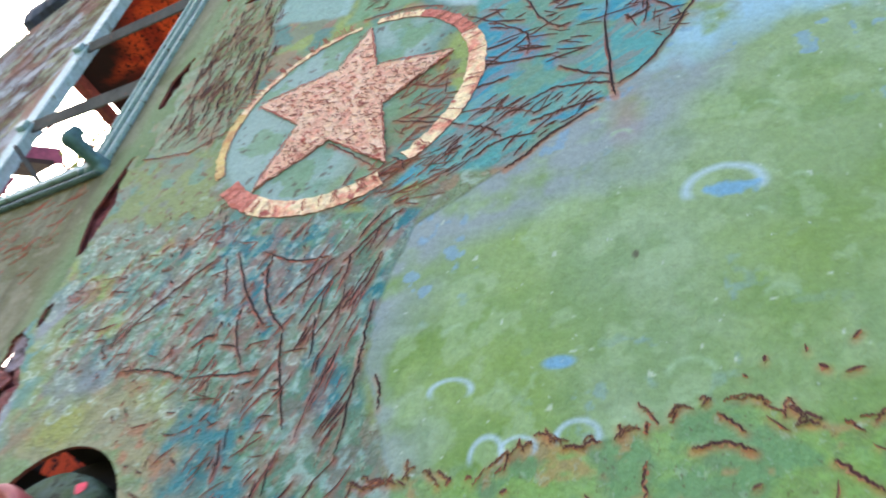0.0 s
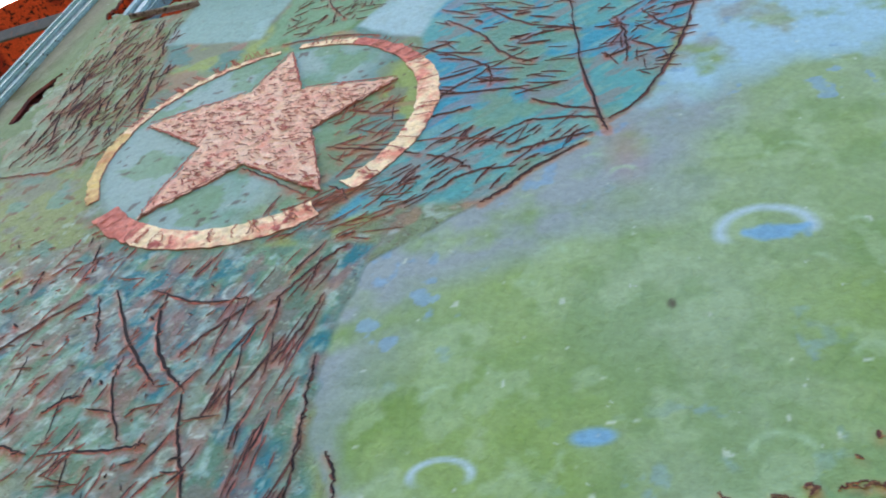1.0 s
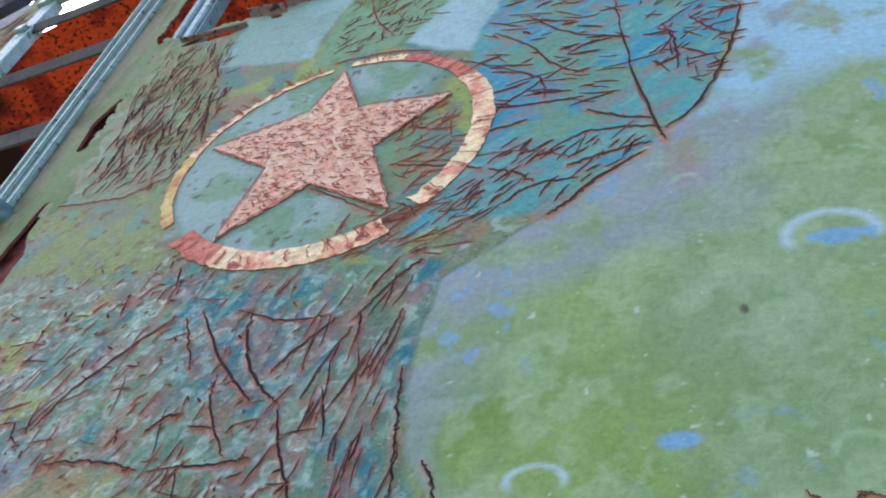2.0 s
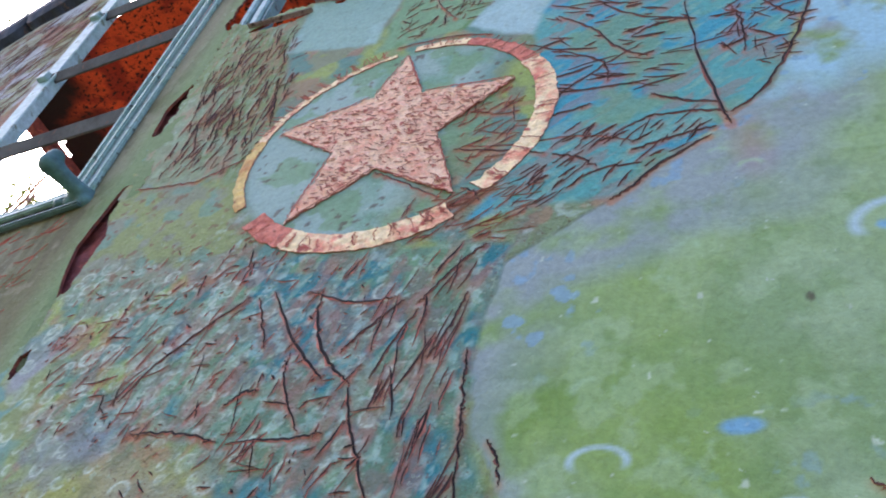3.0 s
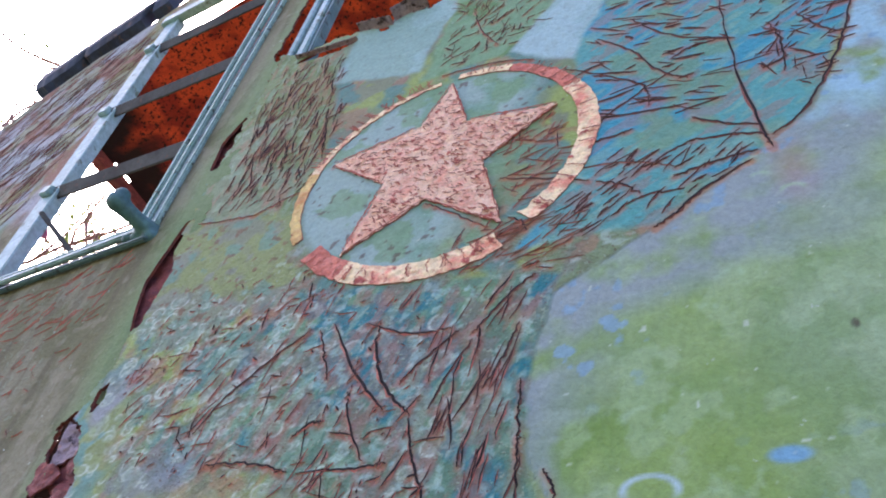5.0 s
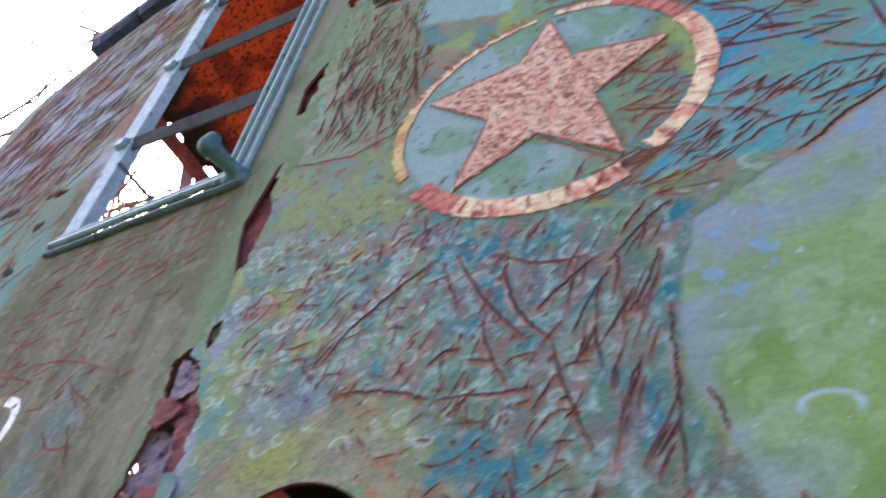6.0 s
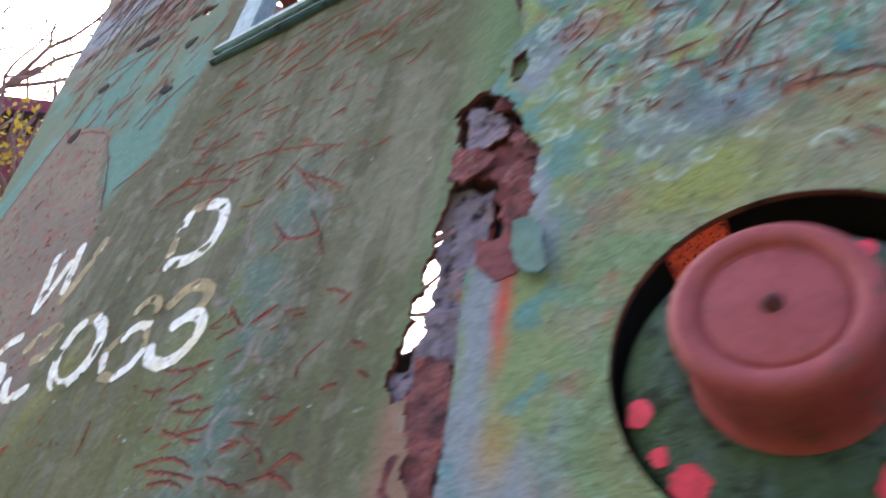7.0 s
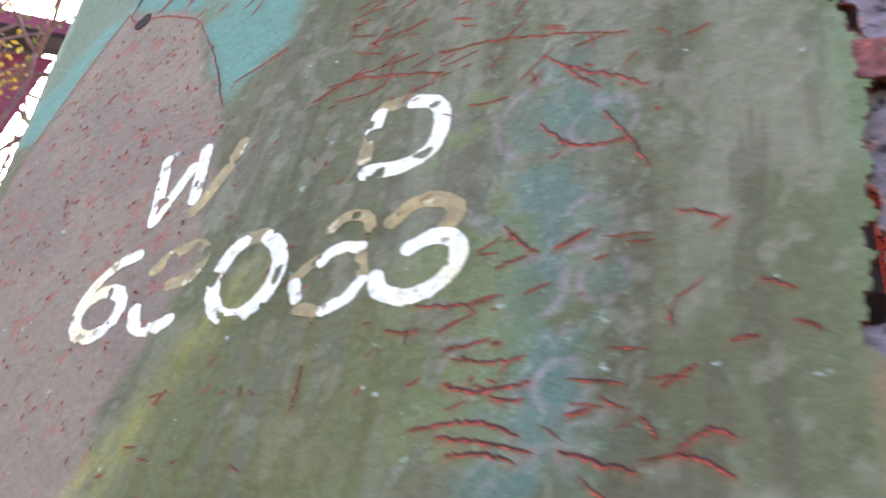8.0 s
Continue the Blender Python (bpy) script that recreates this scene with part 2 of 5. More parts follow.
def beam(name, a, b, wide, deep, mat, bevel=0.003, up=(0, 0, 1)):
    """A bar from a to b with rounded edges; deep is measured along up."""
    a, b = Vector(a), Vector(b)
    bm = bmesh.new()
    bmesh.ops.create_cube(bm, size=1.0)
    f = (b - a).normalized()
    u = (Vector(up) - f * f.dot(Vector(up))).normalized()
    m = Matrix((f, u, f.cross(u))).transposed().to_4x4() @ Matrix.Diagonal(((b - a).length, deep, wide, 1))
    bmesh.ops.transform(bm, matrix=Matrix.Translation((a + b) / 2) @ m, verts=bm.verts)
    bmesh.ops.bevel(bm, geom=bm.edges[:], offset=min(bevel, deep * 0.3, wide * 0.3), segments=2, affect="EDGES")
    return bm_object(name, bm, mat)


def lathe(name, profile, centre, mat, n=64):
    """A turned piece about an axis along y: profile of (radius, y)."""
    verts, faces = [], []
    for r, y in profile:
        verts += [(centre[0] + r * math.cos(2 * math.pi * k / n), y, centre[1] + r * math.sin(2 * math.pi * k / n)) for k in range(n)]
    for j in range(len(profile) - 1):
        faces += [(j * n + k, j * n + (k + 1) % n, (j + 1) * n + (k + 1) % n, (j + 1) * n + k) for k in range(n)]
    ob = mesh_object(name, verts, faces, [mat])
    return ob


def lerp(a, b, w):
    return a * (1 - w[..., None]) + np.asarray(b) * w[..., None]


def soft(d, w):
    """1 inside, 0 outside, over a width w."""
    return np.clip(0.5 - d / w, 0, 1)


# ---- cracks in the paint: lifted flakes; dark rust core also paints the lip's shadow ----
def cracks(name, lines, depth, parent, label, mats=None):
    """Each line: points and width."""
    verts, faces, index = [], [], []
    for pts, wide in lines:
        n, base = len(pts), len(verts)
        for k, (px, pz) in enumerate(pts):
            qx, qz = pts[min(k + 1, n - 1)]
            ox, oz = pts[max(k - 1, 0)]
            dx, dz = qx - ox, qz - oz
            ln = math.hypot(dx, dz) + 1e-9
            sx, sz = dz / ln, -dx / ln
            if sz > 0:
                sx, sz = -sx, -sz
            t = k / (n - 1)
            w = 0.72 * wide * (0.10 + math.sin(math.pi * min(max(t, 0.02), 0.98)) ** 0.7)
            fringe = max(0.04, 0.55 * math.sin(37.0 * px + 61.0 * pz + 1.9 * k + wide * 9000) + 0.25)
            for side, lift in ((0.42 + fringe, 0.0003), (0.42, 0.0011), (-0.42, 0.0006)):
                verts.append((px + sx * w * side, -lift, pz + sz * w * side))
        for k in range(n - 1):
            i = base + 3 * k
            faces += [(i, i + 3, i + 4, i + 1), (i + 1, i + 4, i + 5, i + 2)]
            index += [0, 1]
    a = np.array(verts)
    a[:, 1] += depth(a[:, 0], a[:, 2])
    ob = mesh_object(name, a.tolist(), faces, mats or [CRACK_RED, CRACK_DARK], index, smooth=False)
    return tagged(child(ob, parent, label), kind="stuff")


def scatter(rnd, region, count, angle, spread, lengths, width, field=None):
    """Short bent cracks over a region, mostly along one angle."""
    xs, zs = [p[0] for p in region], [p[1] for p in region]
    out = []
    while len(out) < count:
        x, z = rnd.uniform(min(xs), max(xs)), rnd.uniform(min(zs), max(zs))
        if polygon(np.array([x]), np.array([z]), region)[0] > 0:
            continue
        a = radians((field(x, z) if field else angle) + rnd.gauss(0, spread))
        ln, bend, n = rnd.uniform(*lengths) * rnd.uniform(0.5, 1.2), rnd.gauss(0, 0.28), 6
        pts = [(x, z)]
        for k in range(n):
            b = a + bend * (k / n - 0.5) + rnd.gauss(0, 0.08)
            pts.append((pts[-1][0] + ln / n * math.cos(b), pts[-1][1] + ln / n * math.sin(b)))
        out.append((pts, rnd.uniform(*width) * rnd.choice((0.8, 1.0, 1.2, 1.6))))
    return out


def wobble(rnd, pts, width, steps=5, jitter=0.0009):
    out = []
    for _ in range(2):
        fine = [pts[0]]
        for (x0, z0), (x1, z1) in zip(pts, pts[1:]):
            fine += [(0.75 * x0 + 0.25 * x1, 0.75 * z0 + 0.25 * z1), (0.25 * x0 + 0.75 * x1, 0.25 * z0 + 0.75 * z1)]
        pts = fine + [pts[-1]]
    steps = 2
    for (x0, z0), (x1, z1) in zip(pts, pts[1:]):
        out += [(x0 + (x1 - x0) * k / steps + rnd.gauss(0, jitter), z0 + (z1 - z0) * k / steps + rnd.gauss(0, jitter)) for k in range(steps)]
    return out + [pts[-1]], width


rnd = random.Random(7)
LEAF_TOP = [(0.24, 2.96), (0.44, 2.9), (0.43, 2.70), (0.36, 2.56), (0.24, 2.60), (0.21, 2.75)]
LEAF_RIGHT = [(0.46, 2.9), (0.60, 2.8), (0.57, 2.66), (0.50, 2.52), (0.46, 2.6)]
LEAF_LOW = [(0.25, 2.50), (0.36, 2.49), (0.45, 2.46), (0.30, 2.35), (0.17, 2.36), (0.20, 2.45)]
LOW_RIGHT = [(0.15, 2.27), (0.145, 2.10), (0.15, 2.03), (0.18, 1.90), (0.07, 1.85), (0.06, 2.05), (0.02, 2.18), (0.10, 2.30)]
LOW_LEFT = [(0.02, 2.30), (-0.18, 2.37), (-0.44, 2.26), (-0.40, 2.12), (-0.10, 2.03), (0.0, 1.85), (0.07, 1.85), (0.05, 2.1)]
BARK_LIKE = [(-0.47, 3.1), (-0.45, 2.62), (-0.27, 2.58), (-0.23, 2.74), (-0.27, 2.98), (-0.33, 3.12)]
fan = lambda x, z: min(math.degrees(math.atan2(z - 1.70, x - 0.02)), 95) * 0.9 + 10 - 60 * max(z - 2.16, 0) / 0.14 * 0.5
# bark-like ridges of the upper left, and dark cracks of the teal paint
dark_lines = scatter(rnd, BARK_LIKE, 210, 88, 9, (0.02, 0.10), (0.0016, 0.0032))
dark_lines += scatter(rnd, BARK_LIKE, 60, 55, 18, (0.012, 0.04), (0.0014, 0.0028))
dark_lines += scatter(rnd, [(-0.04, 3.15), (-0.07, 2.88), (0.08, 2.89), (0.15, 3.02), (0.18, 3.15)], 120, 60, 40, (0.02, 0.05), (0.0012, 0.0022))
dark_lines += scatter(rnd, LEAF_TOP, 70, -14, 24, (0.02, 0.08), (0.0020, 0.0036))
dark_lines += scatter(rnd, LEAF_RIGHT, 75, 20, 55, (0.015, 0.05), (0.0018, 0.0032))
dark_lines += scatter(rnd, LEAF_LOW, 52, 38, 16, (0.015, 0.06), (0.0018, 0.0034))
red_lines = scatter(rnd, [(0.08, 2.65), (0.17, 2.64), (0.20, 2.55), (0.13, 2.43), (0.10, 2.52)], 60, 30, 40, (0.015, 0.05), (0.0016, 0.0028))
dark_lines += scatter(rnd, LOW_RIGHT, 28, 60, 9, (0.025, 0.085), (0.0018, 0.0034), fan)
red_lines += scatter(rnd, LOW_RIGHT, 34, 60, 9, (0.025, 0.085), (0.0018, 0.0034), fan)
red_lines += scatter(rnd, LOW_LEFT, 130, 66, 16, (0.012, 0.055), (0.0014, 0.0032))
red_lines += scatter(rnd, LOW_LEFT, 120, 50, 40, (0.005, 0.015), (0.0016, 0.0034))
red_lines += scatter(rnd, LOW_LEFT, 26, -5, 14, (0.02, 0.05), (0.0014, 0.0032))
red_lines += scatter(rnd, [(-0.46, 2.36), (-0.20, 2.42), (-0.12, 2.36), (-0.44, 2.22)], 50, 60, 40, (0.006, 0.022), (0.0014, 0.0030))
red_lines += scatter(rnd, [(-0.30, 2.03), (0.05, 2.06), (0.10, 1.72), (-0.10, 1.72)], 60, 40, 50, (0.008, 0.03), (0.0016, 0.0034))
red_lines += scatter(rnd, [(-0.08, 2.36), (0.18, 2.31), (0.22, 2.38), (0.10, 2.42), (0.0, 2.36)], 70, 25, 20, (0.02, 0.06), (0.0014, 0.0026))
# the long cracks of the upper leaf
for pts, w in (([(0.19, 2.769), (0.254, 2.716), (0.308, 2.666), (0.319, 2.637), (0.316, 2.602)], 0.0042), ([(0.244, 2.833), (0.298, 2.772), (0.333, 2.681), (0.374, 2.645)], 0.004),
               ([(0.30, 2.865), (0.358, 2.775), (0.428, 2.727)], 0.0038), ([(0.355, 2.708), (0.38, 2.728), (0.421, 2.728)], 0.0036),
               ([(0.238, 2.606), (0.294, 2.593), (0.37, 2.581)], 0.0042), ([(0.235, 2.579), (0.279, 2.626), (0.369, 2.684)], 0.0036),
               ([(0.231, 2.546), (0.293, 2.555)], 0.004), ([(0.371, 2.547), (0.401, 2.522), (0.449, 2.496)], 0.0045)):
    dark_lines.append(wobble(rnd, pts, w))
for pts, w in (([(0.364, 2.497), (0.425, 2.492), (0.455, 2.471)], 0.0045), ([(0.339, 2.432), (0.373, 2.443), (0.439, 2.448)], 0.004), ([(0.306, 2.456), (0.335, 2.487), (0.371, 2.498)], 0.0036),
               ([(0.103, 2.516), (0.171, 2.493), (0.233, 2.463)], 0.0032), ([(0.241, 2.458), (0.277, 2.442), (0.297, 2.413)], 0.0036), ([(0.276, 2.397), (0.301, 2.411), (0.351, 2.406)], 0.0036),
               ([(0.309, 2.346), (0.342, 2.367), (0.37, 2.40), (0.431, 2.432)], 0.0048), ([(0.491, 2.734), (0.503, 2.686), (0.494, 2.599)], 0.0042), ([(0.53, 2.738), (0.545, 2.695), (0.572, 2.655)], 0.0036),
               ([(0.435, 2.86), (0.437, 2.612), (0.45, 2.479), (0.456, 2.445)], 0.0052), ([(0.60, 2.74), (0.583, 2.673), (0.546, 2.587), (0.501, 2.501), (0.458, 2.47)], 0.0048)):
    dark_lines.append(wobble(rnd, pts, w))
# the long cracks of the lower fan
for pts, w in (([(-0.268, 2.139), (-0.241, 2.19), (-0.187, 2.245), (-0.137, 2.284)], 0.004), ([(0.014, 2.173), (0.042, 2.205), (0.079, 2.237)], 0.0042), ([(0.057, 2.129), (0.07, 2.168), (0.098, 2.221)], 0.004),
               ([(0.097, 2.229), (0.13, 2.276), (0.168, 2.309)], 0.0042), ([(0.119, 2.146), (0.139, 2.188), (0.154, 2.235)], 0.004), ([(0.164, 2.065), (0.161, 2.111), (0.161, 2.154)], 0.004),
               ([(0.166, 1.94), (0.164, 2.046), (0.164, 2.084)], 0.0036), ([(0.191, 2.043), (0.201, 2.025), (0.205, 1.996)], 0.004)):
    dark_lines.append(wobble(rnd, pts, w))
for pts, w in (([(-0.228, 2.092), (-0.189, 2.091), (-0.139, 2.083), (-0.105, 2.069)], 0.0042), ([(-0.104, 2.287), (-0.044, 2.186), (0.001, 2.136)], 0.0056), ([(-0.032, 2.273), (-0.03, 2.218), (0.004, 2.155), (0.034, 2.128)], 0.006),
               ([(0.034, 2.128), (0.043, 2.084), (0.063, 2.037), (0.085, 1.98)], 0.0046), ([(-0.088, 2.193), (-0.103, 2.231), (-0.123, 2.281)], 0.0034), ([(-0.115, 2.117), (-0.091, 2.133), (-0.076, 2.133)], 0.0055),
               ([(-0.054, 2.276), (0.017, 2.242), (0.069, 2.243)], 0.0044), ([(-0.092, 2.067), (-0.02, 2.066), (0.019, 2.068)], 0.0046), ([(-0.012, 2.074), (-0.048, 2.137), (-0.05, 2.18)], 0.0042)):
    red_lines.append(wobble(rnd, pts, w))
for pts, w in (([(-0.04, 2.868), (0.06, 2.866), (0.135, 2.829)], 0.004), ([(0.12, 2.519), (0.17, 2.50), (0.28, 2.49), (0.345, 2.45)], 0.0032), ([(0.099, 2.40), (0.112, 2.385), (0.122, 2.362)], 0.0045),
               ([(0.125, 2.425), (0.145, 2.41), (0.152, 2.39)], 0.0045), ([(-0.005, 3.097), (0.02, 3.0), (0.061, 2.924)], 0.003), ([(-0.47, 2.60), (-0.40, 2.588), (-0.34, 2.582)], 0.0034),
               ([(-0.34, 2.582), (-0.31, 2.60), (-0.26, 2.62)], 0.004), ([(0.097, 2.412), (0.03, 2.47), (-0.012, 2.50)], 0.0034), ([(-0.06, 2.708), (-0.14, 2.688), (-0.214, 2.664)], 0.003)):
    red_lines.append(wobble(rnd, pts, w))
# the torn lower edge of the smooth green paint
edge_lines = []
EDGE_GREEN = [(0.165, 1.91), (0.233, 1.915), (0.257, 1.923), (0.302, 1.913), (0.337, 1.919), (0.363, 1.938), (0.395, 1.957), (0.434, 1.943), (0.471, 1.955), (0.504, 1.958), (0.541, 1.98), (0.57, 1.978), (0.597, 1.975),
              (0.620, 1.956), (0.654, 1.949), (0.70, 1.955), (0.80, 1.97)]
for (x0, z0), (x1, z1) in zip(EDGE_GREEN, EDGE_GREEN[1:]):
    for piece in range(max(2, int(math.hypot(x1 - x0, z1 - z0) / 0.009))):
        t, ln, a = rnd.random(), rnd.uniform(0.006, 0.022), math.atan2(z1 - z0, x1 - x0) + rnd.gauss(0, 0.35 if piece % 3 else 1.0)
        px, pz = x0 + (x1 - x0) * t, z0 + (z1 - z0) * t + rnd.uniform(-0.008, 0.003)
        dx, dz = ln * math.cos(a) / 2, ln * math.sin(a) / 2
        edge_lines.append(wobble(rnd, [(px - dx, pz - dz), (px + 0.3 * dz, pz + rnd.uniform(0.001, 0.006)), (px + dx, pz + dz)], rnd.uniform(0.002, 0.0055), 3, 0.0008))
for pts, w in (([(0.486, 1.979), (0.495, 1.971), (0.504, 1.958)], 0.004), ([(0.532, 1.931), (0.558, 1.938), (0.583, 1.926)], 0.005), ([(0.615, 1.972), (0.622, 1.955), (0.628, 1.949)], 0.004),
               ([(0.493, 1.92), (0.490, 1.905), (0.493, 1.885)], 0.0045), ([(0.555, 1.965), (0.566, 1.957), (0.576, 1.944)], 0.004), ([(0.640, 1.915), (0.655, 1.903), (0.67, 1.889)], 0.005)):
    edge_lines.append(wobble(rnd, pts, w))
edge_lines += scatter(rnd, [(0.18, 1.92), (0.5, 1.945), (0.75, 1.95), (0.9, 1.7), (0.2, 1.7)], 70, 40, 60, (0.008, 0.03), (0.002, 0.004))
edge_lines += scatter(rnd, [(0.57, 2.0), (0.68, 1.99), (0.68, 2.03), (0.58, 2.02)], 6, 20, 40, (0.008, 0.02), (0.002, 0.004))

# the number panel: dark cracks high up, red scratches lower down
top_lines = scatter(rnd, [(-1.30, 2.9), (-1.25, 3.9), (-1.6, 4.0), (-2.05, 3.7), (-2.0, 3.1), (-1.8, 2.9)], 620, 62, 14, (0.03, 0.12), (0.0028, 0.0056))
scratches = scatter(rnd, [(-1.2, 2.6), (-1.3, 2.9), (-1.9, 2.9), (-1.7, 2.66), (-1.3, 2.5)], 80, 65, 20, (0.03, 0.10), (0.0018, 0.0036))
scratches += scatter(rnd, [(-1.1, 2.58), (-0.62, 2.58), (-0.66, 2.40), (-1.1, 2.40)], 75, 22, 16, (0.02, 0.07), (0.0010, 0.0022))
scratches += scatter(rnd, [(-1.1, 2.40), (-0.65, 2.40), (-0.68, 2.15), (-1.1, 2.22)], 60, 20, 40, (0.012, 0.045), (0.0012, 0.0024))
scratches += scatter(rnd, [(-1.70, 2.6), (-1.44, 2.56), (-1.25, 2.30), (-1.25, 1.75), (-1.7, 1.75)], 330, 60, 35, (0.004, 0.012), (0.0014, 0.0030))
scratches += scatter(rnd, [(-1.2, 2.25), (-0.66, 2.2), (-0.62, 1.75), (-1.25, 1.75)], 60, 10, 50, (0.006, 0.022), (0.0010, 0.0022))
scratches += scatter(rnd, [(-0.9, 2.0), (-0.70, 2.0), (-0.68, 1.7), (-0.9, 1.7)], 34, 0, 22, (0.015, 0.045), (0.0014, 0.0028))
for pts, w in (([(-1.057, 2.291), (-1.013, 2.297), (-0.976, 2.30)], 0.0032), ([(-1.051, 2.284), (-1.001, 2.273), (-0.937, 2.252)], 0.0036), ([(-1.052, 2.345), (-1.003, 2.352), (-0.976, 2.362)], 0.003),
               ([(-1.115, 2.26), (-1.083, 2.281), (-1.054, 2.295)], 0.003), ([(-0.941, 2.286), (-0.887, 2.283), (-0.819, 2.269), (-0.729, 2.233)], 0.0026), ([(-0.816, 2.233), (-0.777, 2.198), (-0.737, 2.177), (-0.706, 2.153)], 0.0036),
               ([(-0.789, 2.206), (-0.77, 2.183), (-0.753, 2.167)], 0.003), ([(-0.809, 2.136), (-0.787, 2.108), (-0.759, 2.092), (-0.724, 2.095)], 0.004), ([(-0.749, 2.135), (-0.727, 2.104), (-0.704, 2.056)], 0.003)):
    scratches.append(wobble(rnd, pts, w))
for pts, w in (([(-0.681, 2.007), (-0.665, 2.003), (-0.65, 1.993)], 0.003), ([(-0.907, 1.949), (-0.867, 1.942), (-0.831, 1.946)], 0.0034), ([(-0.931, 1.927), (-0.915, 1.922), (-0.897, 1.924)], 0.0028),
               ([(-0.868, 1.901), (-0.85, 1.902), (-0.826, 1.908)], 0.003), ([(-0.851, 1.893), (-0.827, 1.885), (-0.795, 1.889)], 0.0036), ([(-0.864, 1.871), (-0.838, 1.860), (-0.79, 1.868)], 0.0042),
               ([(-0.888, 1.833), (-0.849, 1.839), (-0.82, 1.836), (-0.794, 1.826)], 0.0042), ([(-0.861, 1.827), (-0.827, 1.822), (-0.782, 1.813)], 0.004), ([(-0.852, 1.812), (-0.821, 1.814), (-0.794, 1.805)], 0.0038)):
    scratches.append(wobble(rnd, pts, w))
for pts, w in (([(-0.763, 1.813), (-0.737, 1.806), (-0.708, 1.798)], 0.0044), ([(-0.685, 1.81), (-0.671, 1.823), (-0.657, 1.828), (-0.646, 1.82)], 0.0038), ([(-0.683, 1.81), (-0.664, 1.806), (-0.648, 1.795)], 0.0036),
               ([(-0.707, 1.836), (-0.70, 1.829), (-0.696, 1.82)], 0.003), ([(-0.626, 1.935), (-0.615, 1.931), (-0.605, 1.923)], 0.0028), ([(-0.607, 1.898), (-0.60, 1.896), (-0.592, 1.89)], 0.0028),
               ([(-0.648, 1.888), (-0.64, 1.891), (-0.63, 1.89)], 0.0028), ([(-0.693, 1.857), (-0.68, 1.866), (-0.67, 1.873)], 0.0028), ([(-1.014, 1.90), (-1.012, 1.88), (-1.013, 1.855)], 0.0028),
               ([(-0.831, 2.018), (-0.814, 2.0), (-0.796, 1.986)], 0.0034), ([(-0.833, 1.975), (-0.82, 1.981), (-0.806, 1.984)], 0.003)):
    scratches.append(wobble(rnd, pts, w))
for pts, w in (([(-1.66, 2.66), (-1.627, 2.622), (-1.552, 2.615), (-1.448, 2.565), (-1.40, 2.50)], 0.003), ([(-1.40, 2.50), (-1.341, 2.418), (-1.282, 2.307)], 0.0032), ([(-1.66, 2.66), (-1.70, 2.5), (-1.72, 2.36)], 0.0026),
               ([(-1.279, 2.349), (-1.232, 2.371), (-1.198, 2.388)], 0.0028), ([(-1.60, 2.90), (-1.45, 2.93), (-1.33, 2.92)], 0.005), ([(-1.66, 2.83), (-1.52, 2.86), (-1.38, 2.85)], 0.005)):
    scratches.append(wobble(rnd, pts, w))


def stain_map(lines, x0, z0, x1, z1, cell=0.002, below=0.0035, spread=1.7, gain=1.0):
    """Rust washed out of the cracks' lower lips, and the lips' own lift, over x and z."""
    nx, nz = int((x1 - x0) / cell) + 2, int((z1 - z0) / cell) + 2
    fields = [np.zeros((nz, nx)), np.zeros((nz, nx))]
    for k, (pts, wide) in enumerate(lines):
        p = np.array(pts)
        t = np.linspace(0, len(p) - 1, max(4, int(np.hypot(*(p[-1] - p[0])) / 0.0015)))
        q = np.stack([np.interp(t, np.arange(len(p)), p[:, j]) for j in (0, 1)], -1)
        strength = wide / 0.003 * (0.5 + (k * 0.618) % 1.0)
        for field, drop in zip(fields, (below, -0.0025)):
            i = np.clip(((q[:, 0] - x0) / cell).astype(int), 0, nx - 1)
            j = np.clip(((q[:, 1] - drop - z0) / cell).astype(int), 0, nz - 1)
            np.add.at(field, (j, i), strength)
    kernel = np.exp(-0.5 * (np.arange(-6, 7) / spread) ** 2)
    kernel /= kernel.sum()
    for n, field in enumerate(fields):
        for axis in (0, 1):
            field = np.apply_along_axis(np.convolve, axis, field, kernel, "same")
        fields[n] = np.clip(field * gain, 0, 1)

    def read(which, x, z):
        u, v = np.clip((x - x0) / cell - 0.5, 0, nx - 1.01), np.clip((z - z0) / cell - 0.5, 0, nz - 1.01)
        i, j = u.astype(int), v.astype(int)
        f, g = u - i, v - j
        m = fields[which]
        return (m[j, i] * (1 - f) + m[j, i + 1] * f) * (1 - g) + (m[j + 1, i] * (1 - f) + m[j + 1, i + 1] * f) * g
    return read


star_stain = stain_map(red_lines + dark_lines + edge_lines, -0.56, 1.45, 1.05, 3.42, spread=1.4, gain=1.6)
number_stain = stain_map(top_lines + scratches, -2.25, 1.35, -0.44, 4.44, cell=0.002, below=0.0025, spread=1.2, gain=1.3)


